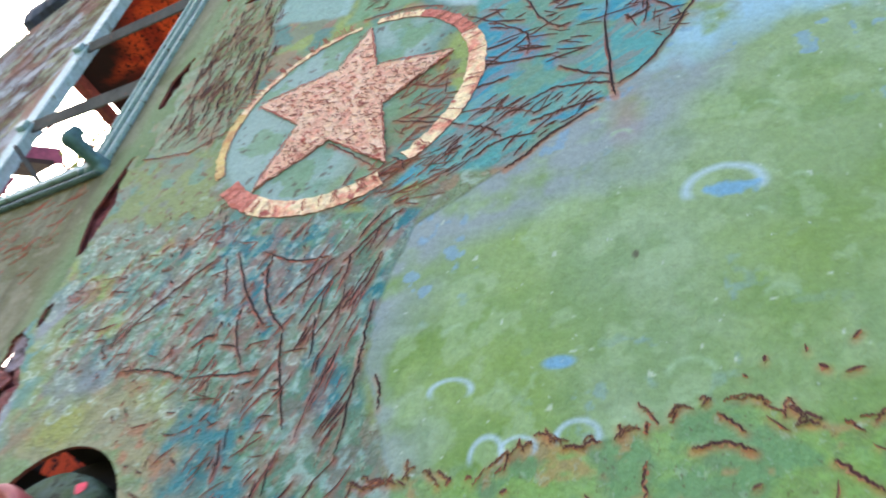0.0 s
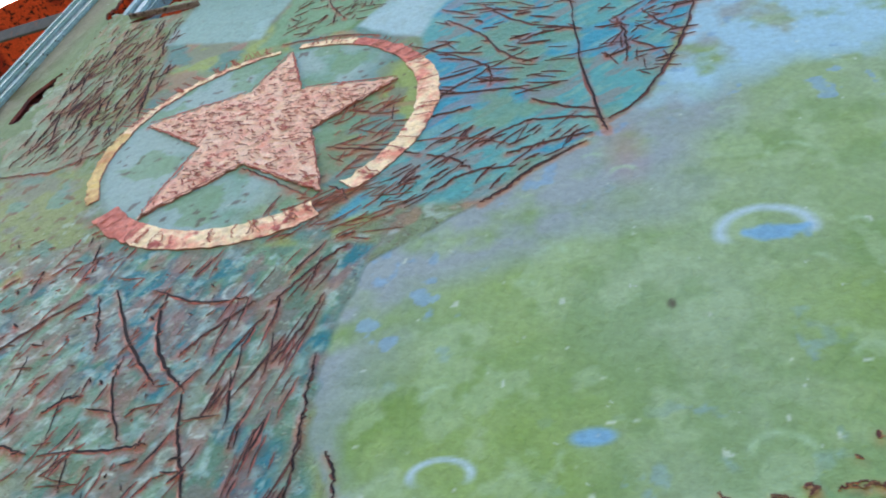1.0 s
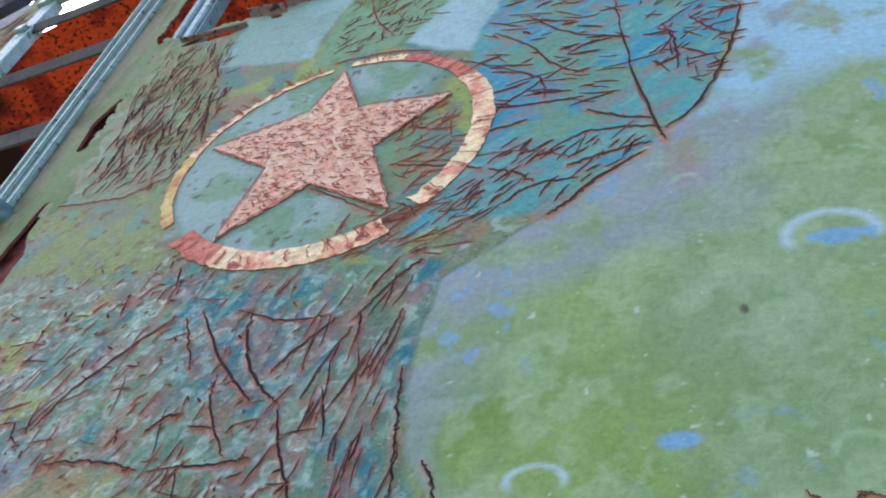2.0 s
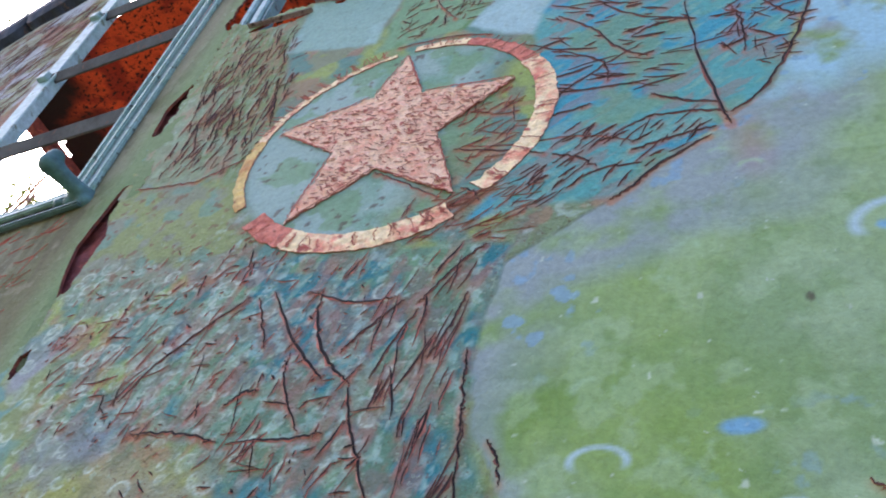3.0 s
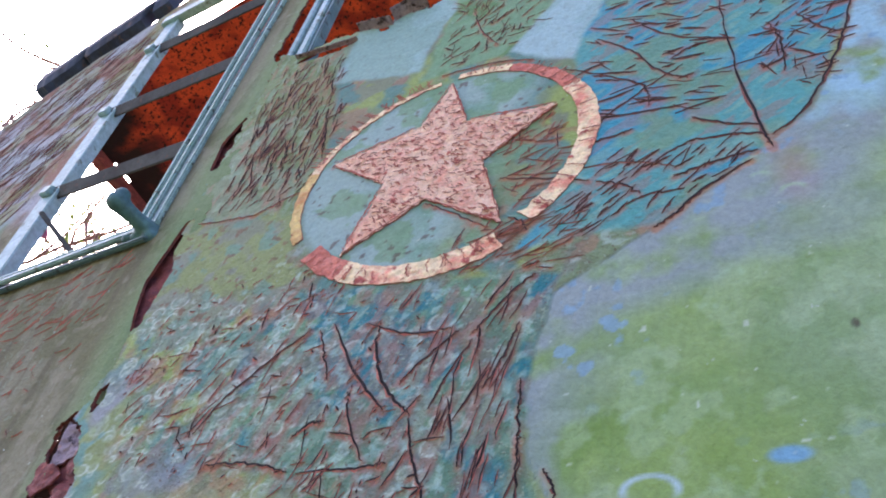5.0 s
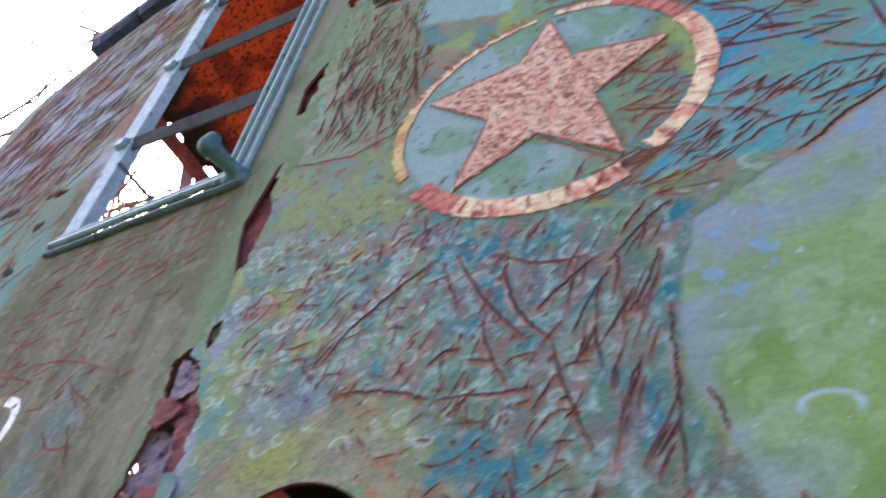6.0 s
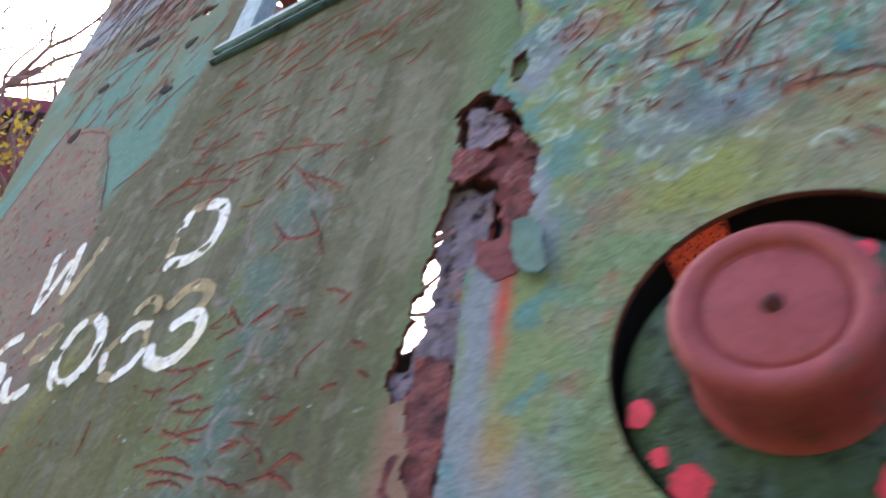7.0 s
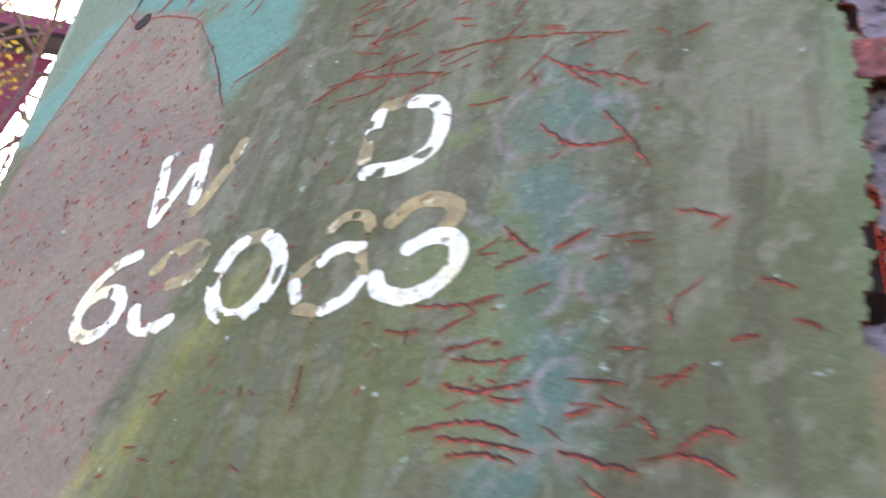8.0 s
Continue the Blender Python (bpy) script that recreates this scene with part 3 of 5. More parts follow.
# ---- the vehicle: shape of its two end panels ----
HOLE_AT, HOLE_R = (-0.240, 1.858), 0.122
GASH_UP = [(-0.495, 2.608), (-0.494, 2.542), (-0.473, 2.48), (-0.477, 2.417), (-0.482, 2.338), (-0.504, 2.411), (-0.521, 2.48), (-0.509, 2.532)]
GASH_SMALL = [(-0.473, 2.258), (-0.465, 2.217), (-0.480, 2.200), (-0.490, 2.231)]
SLOT = [(-0.500, 2.944), (-0.504, 2.865), (-0.515, 2.784), (-0.527, 2.876)]
TEAR = [(-0.443, 3.133), (-0.387, 3.168), (-0.286, 3.148), (-0.344, 3.125)]
STAR_PANEL = [(-0.500, 3.205), (-0.505, 2.7), (-0.492, 2.5), (-0.486, 2.3), (-0.503, 2.196), (-0.471, 2.154), (-0.445, 2.10), (-0.440, 2.055),
              (-0.442, 2.013), (-0.452, 1.98), (-0.420, 1.942), (-0.448, 1.963), (-0.483, 1.991), (-0.492, 1.95), (-0.482, 1.844), (-0.470, 1.4), (1.1, 1.4), (1.1, 3.45), (-0.02, 3.42),
              (-0.10, 3.19), (-0.19, 3.192), (-0.22, 3.155), (-0.29, 3.19), (-0.36, 3.192), (-0.446, 3.172)]
NUMBER_PANEL = [(-1.60, 1.3), (-1.76, 2.0), (-1.93, 2.6), (-2.08, 3.1), (-2.18, 3.45), (-2.19, 3.66), (-2.11, 3.80), (-1.90, 3.97),
                (-1.70, 4.09), (-1.40, 4.24), (-1.0, 4.36), (-0.53, 4.42), (-0.53, 3.2), (-0.47, 3.15), (-0.455, 2.24), (-0.515, 2.222), (-0.552, 2.208), (-0.546, 2.15), (-0.526, 2.118),
                (-0.545, 2.085), (-0.552, 2.0), (-0.558, 1.94), (-0.566, 1.88), (-0.560, 1.86), (-0.543, 1.853), (-0.524, 1.778), (-0.51, 1.3)]
WINDOW = [(-1.14, 2.635), (-0.61, 2.635), (-0.665, 3.98), (-1.27, 3.98)]


def ragged(x, z, amount=0.010):
    return (grainy(x, z, 70, 5, 2) - 0.5) * amount * 2


def star_panel_shape(x, z):
    d = polygon(x, z, STAR_PANEL) + ragged(x, z) * (x < -0.05) * np.where(z < 1.97, 0.12, 1.0)
    d = np.maximum(d, HOLE_R - np.hypot(x - HOLE_AT[0], (z - HOLE_AT[1]) * np.where(z < HOLE_AT[1], 0.93, 1.0)))
    for cut in (GASH_UP, GASH_SMALL, SLOT, TEAR):
        d = np.maximum(d, -polygon(x, z, cut) + ragged(x, z, 0.005))
    return d


def number_panel_shape(x, z):
    d = polygon(x, z, NUMBER_PANEL) + ragged(x, z) * (x > -0.7)
    d = np.maximum(d, -polygon(x, z, WINDOW))
    for cut in (GASH_UP, SLOT):
        d = np.maximum(d, -polygon(x, z, cut) + 0.012)
    under = np.interp(x, [-1.90, -1.70, -1.40, -1.0, -0.53], [3.97, 4.09, 4.24, 4.36, 4.42])
    d = np.maximum(d, np.where(x > -1.88, z - under + 0.045 * (grainy(x, z * 0.3, 13, 96, 3) - 0.15), d))
    d = np.maximum(d, (1 - np.hypot((x + 1.319) / 0.026, (z - 2.885) / 0.012)) * 0.012 + ragged(x, z, 0.004))
    return d


def star_panel_depth(x, z):
    y = -0.0030 * (grainy(x, z, 5, 11, 2) - 0.5) - 0.0016 * (grainy(x, z, 45, 12, 3) - 0.5)
    y = y - 0.0013 * star_stain(1, x, z)
    return y - 0.012 * soft(np.abs(z - 3.19) - 0.004, 0.05) * (x < -0.1) * (grainy(x, z, 14, 13, 2) - 0.2)


def number_panel_depth(x, z):
    y = 0.09 * (-0.49 - x) + 0.03 * np.maximum(2.6 - z, 0)
    y = y + 0.012 * (grainy(x, z * 0.15, 6, 14, 2) - 0.5) - 0.002 * (grainy(x, z, 40, 15, 3) - 0.5)
    y = y - 0.0008 * number_stain(1, x, z)
    rim = np.clip(polygon(x, z, NUMBER_PANEL) + 0.10, 0, 1) * (x < -1.2)
    return y + 6.0 * rim * rim + np.maximum(x + 0.52, 0) * 0.12


# ---- paint ----
LEAF_TEAL = [(0.20, 2.78), (0.26, 2.98), (0.62, 3.05), (0.602, 2.74), (0.575, 2.658), (0.504, 2.505), (0.457, 2.466), (0.305, 2.347), (0.15, 2.36), (0.235, 2.55)]
LOW_TEAL = [(-0.19, 2.37), (0.20, 2.30), (0.188, 2.272), (0.17, 2.199), (0.163, 2.124), (0.169, 2.056), (0.235, 1.914), (0.26, 1.6), (-0.03, 1.6), (-0.06, 1.95), (-0.09, 2.05), (-0.28, 2.16)]
RIGHT_GREEN = [(0.62, 3.45), (0.605, 2.74), (0.58, 2.658), (0.510, 2.505), (0.462, 2.466), (0.310, 2.347), (0.193, 2.272), (0.175, 2.199),
               (0.168, 2.124), (0.174, 2.056), (0.240, 1.914), (0.28, 1.3), (1.2, 1.3), (1.2, 3.45)]
STRIPE_A = [(-0.30, 3.30), (-0.05, 3.30), (-0.05, 3.15), (-0.10, 2.91), (-0.30, 2.98)]
STRIPE_B = [(0.08, 2.89), (0.20, 2.79), (0.33, 2.93), (0.34, 3.2), (0.22, 3.2), (0.16, 3.02)]
STRIPE_GREEN = [(-0.05, 3.3), (-0.05, 3.15), (-0.085, 2.874), (0.08, 2.88), (0.16, 3.02), (0.22, 3.3)]
LEFT_GREEN = [(-0.56, 3.2), (-0.50, 2.62), (-0.27, 2.575), (-0.24, 2.74), (-0.30, 3.0), (-0.31, 3.2)]
LIME = [(-0.52, 2.62), (-0.25, 2.55), (-0.19, 2.38), (-0.36, 2.31), (-0.50, 2.36)]


def paint_star_panel(x, z):
    n1, n2, n3 = grainy(x, z, 9, 21, 4), grainy(x, z, 22, 22, 4), grainy(x, z, 70, 23, 3)
    wx, wz = x + 0.03 * (grainy(x, z, 14, 24, 3) - 0.5), z + 0.03 * (grainy(x, z, 14, 25, 3) - 0.5)
    c = np.tile(np.array(rgb(112, 130, 104)), (len(x), 1))
    c = lerp(c, rgb(132, 150, 96), soft(0.5 - n1, 0.15))
    c = lerp(c, rgb(112, 120, 110), soft(0.56 - n2, 0.10) * 0.8)
    c = lerp(c, rgb(150, 112, 98), soft(0.62 - grainy(x, z, 30, 40, 4), 0.06) * 0.5)
    c = lerp(c, rgb(84, 126, 124), soft(0.57 - grainy(x, z, 16, 26, 4), 0.10) * 0.8)
    for pts, one, two, at in ((LEFT_GREEN, (108, 128, 92), (124, 140, 116), 0.52), (LIME, (124, 138, 98), (120, 130, 112), 0.54),
                              (STRIPE_A, (142, 172, 172), (132, 162, 158), 0.5), (STRIPE_B, (152, 180, 186), (142, 172, 176), 0.5),
                              (STRIPE_GREEN, (96, 130, 92), (112, 146, 118), 0.5), (LEAF_TEAL, (88, 146, 148), (72, 140, 160), 0.51),
                              (LOW_TEAL, (54, 112, 122), (90, 122, 106), 0.52)):
        w = soft(polygon(wx, wz, pts), 0.012)
        c = lerp(c, lerp(np.tile(np.array(rgb(*one)), (len(x), 1)), rgb(*two), soft(at - n1, 0.06)), w)
    lime = soft(polygon(wx, wz, LIME), 0.05)
    c = lerp(c, rgb(122, 130, 122), lime * soft(0.54 - n2, 0.08) * 0.8)
    c = lerp(c, rgb(104, 140, 128), lime * soft(0.58 - grainy(x, z, 28, 13, 4), 0.06) * 0.7)
    c = lerp(c, rgb(112, 84, 70), lime * soft(0.72 - grainy(x, z, 80, 12, 2), 0.04) * 0.7)
    low = soft(polygon(wx, wz, LOW_TEAL), 0.03)
    c = lerp(c, rgb(102, 136, 112), low * soft(0.58 - grainy(x, z, 18, 27, 4), 0.08))
    c = lerp(c, rgb(168, 190, 186), soft(polygon(wx, wz, LOW_TEAL) - 0.1, 0.1) * soft(0.70 - grainy(x, z, 50, 28, 3), 0.05) * 0.5)
    c = lerp(c, rgb(112, 112, 108), low * soft(0.54 - grainy(x, z, 34, 37, 4), 0.06) * 0.7)
    c = lerp(c, rgb(150, 180, 178), low * soft(0.66 - grainy(x, z, 75, 38, 3), 0.05) * 0.5)
    for turn, zone in ((68, LOW_TEAL), (62, [(-0.46, 2.30), (-0.18, 2.38), (-0.09, 2.03), (-0.40, 2.10)]), (36, LEAF_TEAL), (88, LEFT_GREEN)):
        ct, st = math.cos(radians(turn)), math.sin(radians(turn))
        streak = grainy((x * ct + z * st) * 0.28, z * ct - x * st, 75, turn, 3)
        c = lerp(c, rgb(150, 106, 98), soft(polygon(wx, wz, zone), 0.03) * soft(0.61 - streak, 0.08) * 0.38)
        c = lerp(c, rgb(138, 164, 146), soft(polygon(wx, wz, zone), 0.03) * soft(streak - 0.36, 0.06) * 0.35)
    leaf = soft(polygon(wx, wz, LEAF_TEAL), 0.02) * 0.8
    c = lerp(c, rgb(104, 140, 118), leaf * soft(0.54 - grainy(x, z, 11, 29, 4), 0.08))
    # inside the ring
    ring = np.hypot(x + 0.012, (z - 2.605))
    c = lerp(c, lerp(np.tile(np.array(rgb(138, 162, 160)), (len(x), 1)), rgb(112, 146, 130), soft(0.5 - n1, 0.1)), soft(ring - 0.235, 0.02) * soft(x - 0.10 + 0.3 * (2.6 - z), 0.06))
    c = lerp(c, rgb(110, 142, 112), soft(ring - 0.235, 0.02) * soft(0.58 - grainy(x, z, 22, 11, 4), 0.06) * 0.7)
    c = lerp(c, rgb(84, 70, 66), soft(ring - 0.235, 0.02) * soft(0.80 - grainy(x, z, 85, 10, 2), 0.03) * 0.7)
    # round the hub's opening
    r = np.hypot(x - HOLE_AT[0], z - HOLE_AT[1])
    halo = soft(r - 0.205 + 0.05 * (n2 - 0.5), 0.06)
    c = lerp(c, rgb(144, 142, 116), halo * 0.85)
    c = lerp(c, rgb(158, 104, 86), halo * soft(0.60 - grainy(x, z, 26, 19, 4), 0.06) * 0.6)
    c = lerp(c, rgb(112, 142, 104), halo * soft(0.56 - grainy(x, z, 16, 18, 4), 0.06) * 0.7)
    c = lerp(c, rgb(136, 146, 84), 0.75 * halo * soft(np.hypot(x + 0.30, z - 2.03) - 0.05 - 0.06 * (n2 - 0.5), 0.05))
    c = lerp(c, rgb(120, 132, 142), 0.75 * soft(np.hypot((x + 0.31) * 0.6, z - 2.085) - 0.035 - 0.06 * (n2 - 0.5), 0.03))
    c = lerp(c, rgb(66, 118, 124), soft(np.hypot((x + 0.02) * 1.2, z - 1.96) - 0.08 - 0.14 * (n2 - 0.5), 0.04) * soft(0.40 - grainy(x, z, 20, 17, 4), 0.12))
    # strip along the gash
    left = soft(x + 0.40 + 0.04 * (n2 - 0.5), 0.05) * soft(z - 2.25, 0.1)
    c = lerp(c, lerp(np.tile(np.array(rgb(126, 142, 104)), (len(x), 1)), rgb(138, 146, 152), np.clip(soft(0.50 - grainy(x, z * 0.35, 20, 30, 3), 0.10) + soft(np.abs(x + 0.468) - 0.012 - 0.02 * (n2 - 0.5), 0.02) * soft(z - 1.99, 0.03), 0, 1)), left)
    c = lerp(c, rgb(84, 138, 146), left * soft(0.66 - grainy(x, z, 24, 31, 3), 0.06) * 0.6)
    c = lerp(c, rgb(190, 84, 70), soft(np.abs(x + 0.449 + 0.018 * (n2 - 0.5)) - 0.006, 0.012) * soft(z - 1.955, 0.02) * soft(1.87 - z, 0.07) * 0.9)
    c = lerp(c, rgb(166, 140, 96), soft(np.hypot(x + 0.44, (z - 1.80) * 0.5) - 0.012, 0.02) * 0.8)
    stain = star_stain(0, x, z)
    c = lerp(c, rgb(164, 96, 84), stain * 0.55 * soft(0.34 - grainy(x, z, 60, 16, 2), 0.2))
    spots = random.Random(9)
    for k in range(420):
        bx, bz, br = spots.uniform(-0.47, 0.10), spots.uniform(2.02, 2.44), spots.choice((0.004, 0.005, 0.007, 0.010, 0.014)) * spots.uniform(0.8, 1.2)
        if bz - 2.42 > -0.25 * (bx + 0.47) or (bx > -0.15 or bz < 2.10) and k % 3:
            continue
        near = np.flatnonzero((np.abs(x - bx) < 0.024) & (np.abs(z - bz) < 0.024))
        dx, dz = x[near] - bx, z[near] - bz
        q, turn = np.hypot(dx, dz * 1.15), spots.uniform(0, 6.28)
        w = soft(np.abs(q - br) - 0.0014, 0.0032) * soft(-0.35 - np.cos(np.arctan2(dz, dx) - turn) + 0.8 * (n3[near] - 0.5), 0.5) * spots.uniform(0.4, 0.9)
        c[near] = lerp(c[near], rgb(186, 202, 194), w)
        c[near] = lerp(c[near], rgb(150, 170, 158), soft(q - br * 0.8, 0.003) * 0.25)
    # right green
    g = polygon(x + 0.008 * (n3 - 0.5), z + 0.008 * (n2 - 0.5), RIGHT_GREEN)
    green = lerp(np.tile(np.array(rgb(126, 152, 100)), (len(x), 1)), rgb(110, 138, 78), soft(0.52 - n1 + 0.25 * (2.15 - z), 0.26))
    green = lerp(green, rgb(136, 158, 134), soft(0.52 - grainy(x, z, 6, 32, 4), 0.40) * 0.8)
    green = lerp(green, rgb(98, 130, 78), soft(0.56 - grainy(x, z, 24, 15, 4), 0.14) * 0.35)
    green = lerp(green, rgb(150, 174, 144), soft(0.60 - grainy(x, z, 32, 14, 4), 0.08) * 0.40)
    band = soft(-g - 0.03 - 0.17 * grainy(x, z, 10, 33, 4) * soft(2.16 - z, 0.2), 0.10) * soft(0.42 - grainy(x, z, 17, 39, 4), 0.26)
    green = lerp(green, rgb(136, 148, 160), band * 0.8)
    green = lerp(green, rgb(150, 128, 140), soft(np.hypot((x - 0.47) / 0.03, (z - 2.40) / 0.07) - 0.6, 0.9) * 0.55)
    high = soft(2.50 - z - 0.25 * (n1 - 0.5) + 0.35 * np.maximum(x - 0.55, 0), 0.10)
    green = lerp(green, rgb(146, 180, 196), high * soft(0.42 - n2, 0.2))
    green = lerp(green, rgb(122, 154, 180), 0.7 * soft(0.72 - grainy(x, z, 38, 34, 4), 0.04) * soft(2.0 - z, 0.3) * soft(0.5 - grainy(x, z, 5, 36, 2), 0.2))
    low_edge = z - np.interp(x, [p[0] for p in EDGE_GREEN], [p[1] for p in EDGE_GREEN])
    flaked = soft(low_edge + 0.004 - 0.006 * (n3 - 0.5), 0.006)
    green = lerp(green, rgb(118, 152, 94), flaked * 0.7)
    green = lerp(green, rgb(92, 130, 102), flaked * soft(0.56 - grainy(x, z, 26, 60, 4), 0.10) * 0.6)
    green = lerp(green, rgb(160, 128, 98), flaked * soft(0.64 - grainy(x, z, 34, 61, 4), 0.06) * 0.6)
    green = lerp(green, rgb(172, 116, 84), star_stain(0, x, z) * 0.6)
    blots = random.Random(4)
    for k in range(26):
        bx, bz, br = blots.uniform(0.25, 0.85), blots.uniform(1.96, 2.5), blots.uniform(0.008, 0.022)
        q = np.hypot(x - bx, (z - bz) * 1.3)
        green = lerp(green, rgb(150, 178, 150), soft(np.abs(q - br) - 0.003, 0.006) * soft(0.5 - n3, 0.3) * soft(bz - z, 0.01) * 0.7)
    for bx, bz, rx, rz in ((0.578, 2.242, 0.043, 0.034), (0.289, 2.011, 0.026, 0.016), (0.372, 1.940, 0.019, 0.014), (0.430, 1.950, 0.022, 0.018), (0.34, 1.935, 0.018, 0.022)):
        q = np.hypot((x - bx) / rx, (z - bz) / rz)
        w = soft(np.abs(q - 0.93) - 0.10, 0.25) * soft(bz - 0.3 * rz - z, 0.01)
        green = lerp(green, rgb(168, 192, 206), w)
    green = lerp(green, rgb(114, 158, 196), 0.8 * soft(np.hypot((x - 0.585) / 0.030, (z - 2.236) / 0.016) - 0.8 - 0.9 * (n3 - 0.5), 0.3))
    green = lerp(green, rgb(114, 158, 196), 0.8 * soft(np.hypot((x - 0.406) / 0.017, (z - 2.034) / 0.008) - 1, 0.5))
    green = lerp(green, rgb(70, 62, 58), soft(np.hypot((x - 0.483) / 0.0035, (z - 2.163) / 0.006) - 1, 0.5) * 0.8)
    green = lerp(green, rgb(190, 204, 196), soft(0.90 - grainy(x, z, 110, 35, 2), 0.03) * 0.6)
    green = lerp(green, rgb(206, 160, 150), soft(np.abs(np.hypot((x - 0.645) / 0.028, (z - 1.905) / 0.020) - 0.6) - 0.3, 0.3) * soft(0.52 - n2, 0.15) * 0.7)
    smooth = soft(g, 0.006)
    ring_in = soft(ring - 0.235, 0.02)
    wear = np.clip((0.30 + 0.55 * soft(z - 2.44, 0.12) + 0.5 * soft(polygon(x, z, LEFT_GREEN), 0.05)) * (1 - 0.6 * ring_in) * (1 - 0.5 * left) * (1 - 0.5 * soft(polygon(x, z, LEAF_TEAL), 0.03)), 0, 1)
    wear = wear * (1 - smooth) + smooth * (0.10 + 0.5 * flaked)
    c = lerp(c, green, smooth)
    grey = c.mean(1, keepdims=True)
    return np.concatenate([np.clip((grey + 1.15 * (c - grey)) * 1.06, 0, 1), wear[:, None]], 1)


PINK_PATCH = [(-1.66, 2.66), (-1.44, 2.57), (-1.37, 2.42), (-1.28, 2.30), (-1.246, 2.235), (-1.205, 2.03), (-1.255, 1.87), (-1.25, 1.78), (-1.24, 1.3), (-1.8, 1.3), (-1.70, 2.1), (-1.72, 2.36)]
TEAL_B = [(-1.95, 2.4), (-1.72, 2.36), (-1.66, 2.66), (-1.44, 2.57), (-1.28, 2.30), (-1.20, 2.42), (-1.19, 2.62), (-1.27, 2.95), (-1.9, 2.95), (-2.3, 2.9)]


def paint_number_panel(x, z):
    n1, n2, n3 = grainy(x, z, 7, 41, 4), grainy(x, z, 20, 42, 4), grainy(x, z, 60, 43, 3)
    run = grainy(x, z * 0.12, 16, 44, 4)
    c = np.tile(np.array(rgb(117, 118, 93)), (len(x), 1))
    fine_run = grainy(x, z * 0.10, 55, 48, 3)
    c = lerp(c, rgb(136, 137, 116), soft(0.52 - run, 0.12) * 0.9)
    c = lerp(c, rgb(106, 110, 80), soft(0.58 - n1, 0.10) * 0.8)
    c = lerp(c, rgb(98, 94, 78), soft(0.58 - fine_run, 0.06) * 0.5)
    c = lerp(c, rgb(148, 146, 128), soft(0.66 - grainy(x, z, 45, 49, 3), 0.05) * 0.5)
    c = lerp(c, rgb(120, 150, 108), soft(-0.555 - x + 0.03 * (n2 - 0.5), 0.06) * 0.8)
    c = lerp(c, rgb(104, 134, 126), soft(np.abs(x + 0.80 - 0.06 * (n2 - 0.5)) - 0.045, 0.05) * soft(z - 2.22, 0.1) * soft(0.46 - n2, 0.14) * 0.75)
    lichen = grainy(x, z, 17, 50, 3)
    c = lerp(c, rgb(168, 164, 160), soft(np.abs(x + 0.80) - 0.09, 0.05) * soft(np.abs(lichen - 0.52) - 0.008, 0.02) * soft(z - 2.3, 0.1) * 0.45)
    c = lerp(c, rgb(124, 136, 92), soft(np.abs(x + 0.86) - 0.07, 0.06) * soft(0.55 - lichen, 0.05) * soft(z - 2.26, 0.1) * 0.7)
    wx, wz = x + 0.03 * (n2 - 0.5), z + 0.03 * (grainy(x, z, 20, 45, 3) - 0.5)
    t = soft(polygon(wx, wz, TEAL_B), 0.02)
    c = lerp(c, lerp(np.tile(np.array(rgb(112, 158, 146)), (len(x), 1)), rgb(120, 142, 120), soft(0.5 - n1, 0.12)), t)
    p = soft(polygon(wx, wz, PINK_PATCH), 0.02)
    c = lerp(c, lerp(np.tile(np.array(rgb(154, 140, 124)), (len(x), 1)), rgb(146, 132, 120), soft(0.5 - n1, 0.1)), p)
    c = lerp(c, rgb(172, 106, 96), p * soft(0.69 - n3, 0.04) * 0.6)
    yellow = soft(np.abs(x + 1.122 - 0.03 * (n1 - 0.5) - 0.50 * (z - 2.002)) - 0.026, 0.030) * soft(z - 2.02, 0.08)
    c = lerp(c, rgb(172, 168, 100), yellow * np.clip(0.55 + soft(0.46 - fine_run, 0.16), 0, 1) * soft(0.34 - n3, 0.3) * 0.9)
    c = lerp(c, rgb(122, 122, 76), soft(np.abs(x + 1.05) - 0.12, 0.08) * soft(z - 1.97, 0.10) * soft(0.58 - fine_run, 0.10) * 0.55)
    c = lerp(c, rgb(108, 112, 66), soft(np.abs(x + 1.06) - 0.15, 0.1) * soft(z - 1.96, 0.1) * soft(0.48 - run, 0.1) * 0.7)
    for bx, bz, br in ((-0.765, 1.862, 0.022), (-0.735, 1.952, 0.020), (-0.752, 2.01, 0.024), (-0.80, 2.14, 0.05), (-0.745, 2.12, 0.03), (-0.80, 1.95, 0.03)):
        q = np.hypot(x - bx, z - bz) + 0.018 * (n2 - 0.5)
        c = lerp(c, rgb(100, 132, 126), soft(q - br * 0.8, 0.012) * 0.35)
        c = lerp(c, rgb(160, 150, 156), soft(np.abs(q - br) - 0.003, 0.005) * soft(0.45 - n3, 0.2) * 0.7)
    seam = soft(-0.566 - x + 0.02 * (n2 - 0.5), 0.02) * soft(z - 1.87, 0.04)
    c = lerp(c, lerp(np.tile(np.array(rgb(170, 146, 134)), (len(x), 1)), rgb(166, 124, 110), soft(0.54 - n2, 0.10)), seam * 0.8)
    c = lerp(c, rgb(176, 92, 80), number_stain(0, x, z) * np.where(z > 2.9, 0.2, 0.42))
    up = soft(2.93 + 0.12 * (n1 - 0.5) - z, 0.10) * (x < -1.1)
    top = lerp(np.tile(np.array(rgb(150, 156, 140)), (len(x), 1)), rgb(150, 116, 104), soft(0.50 - grainy(x + 0.3 * z, z - 0.3 * x, 9, 46, 4), 0.07))
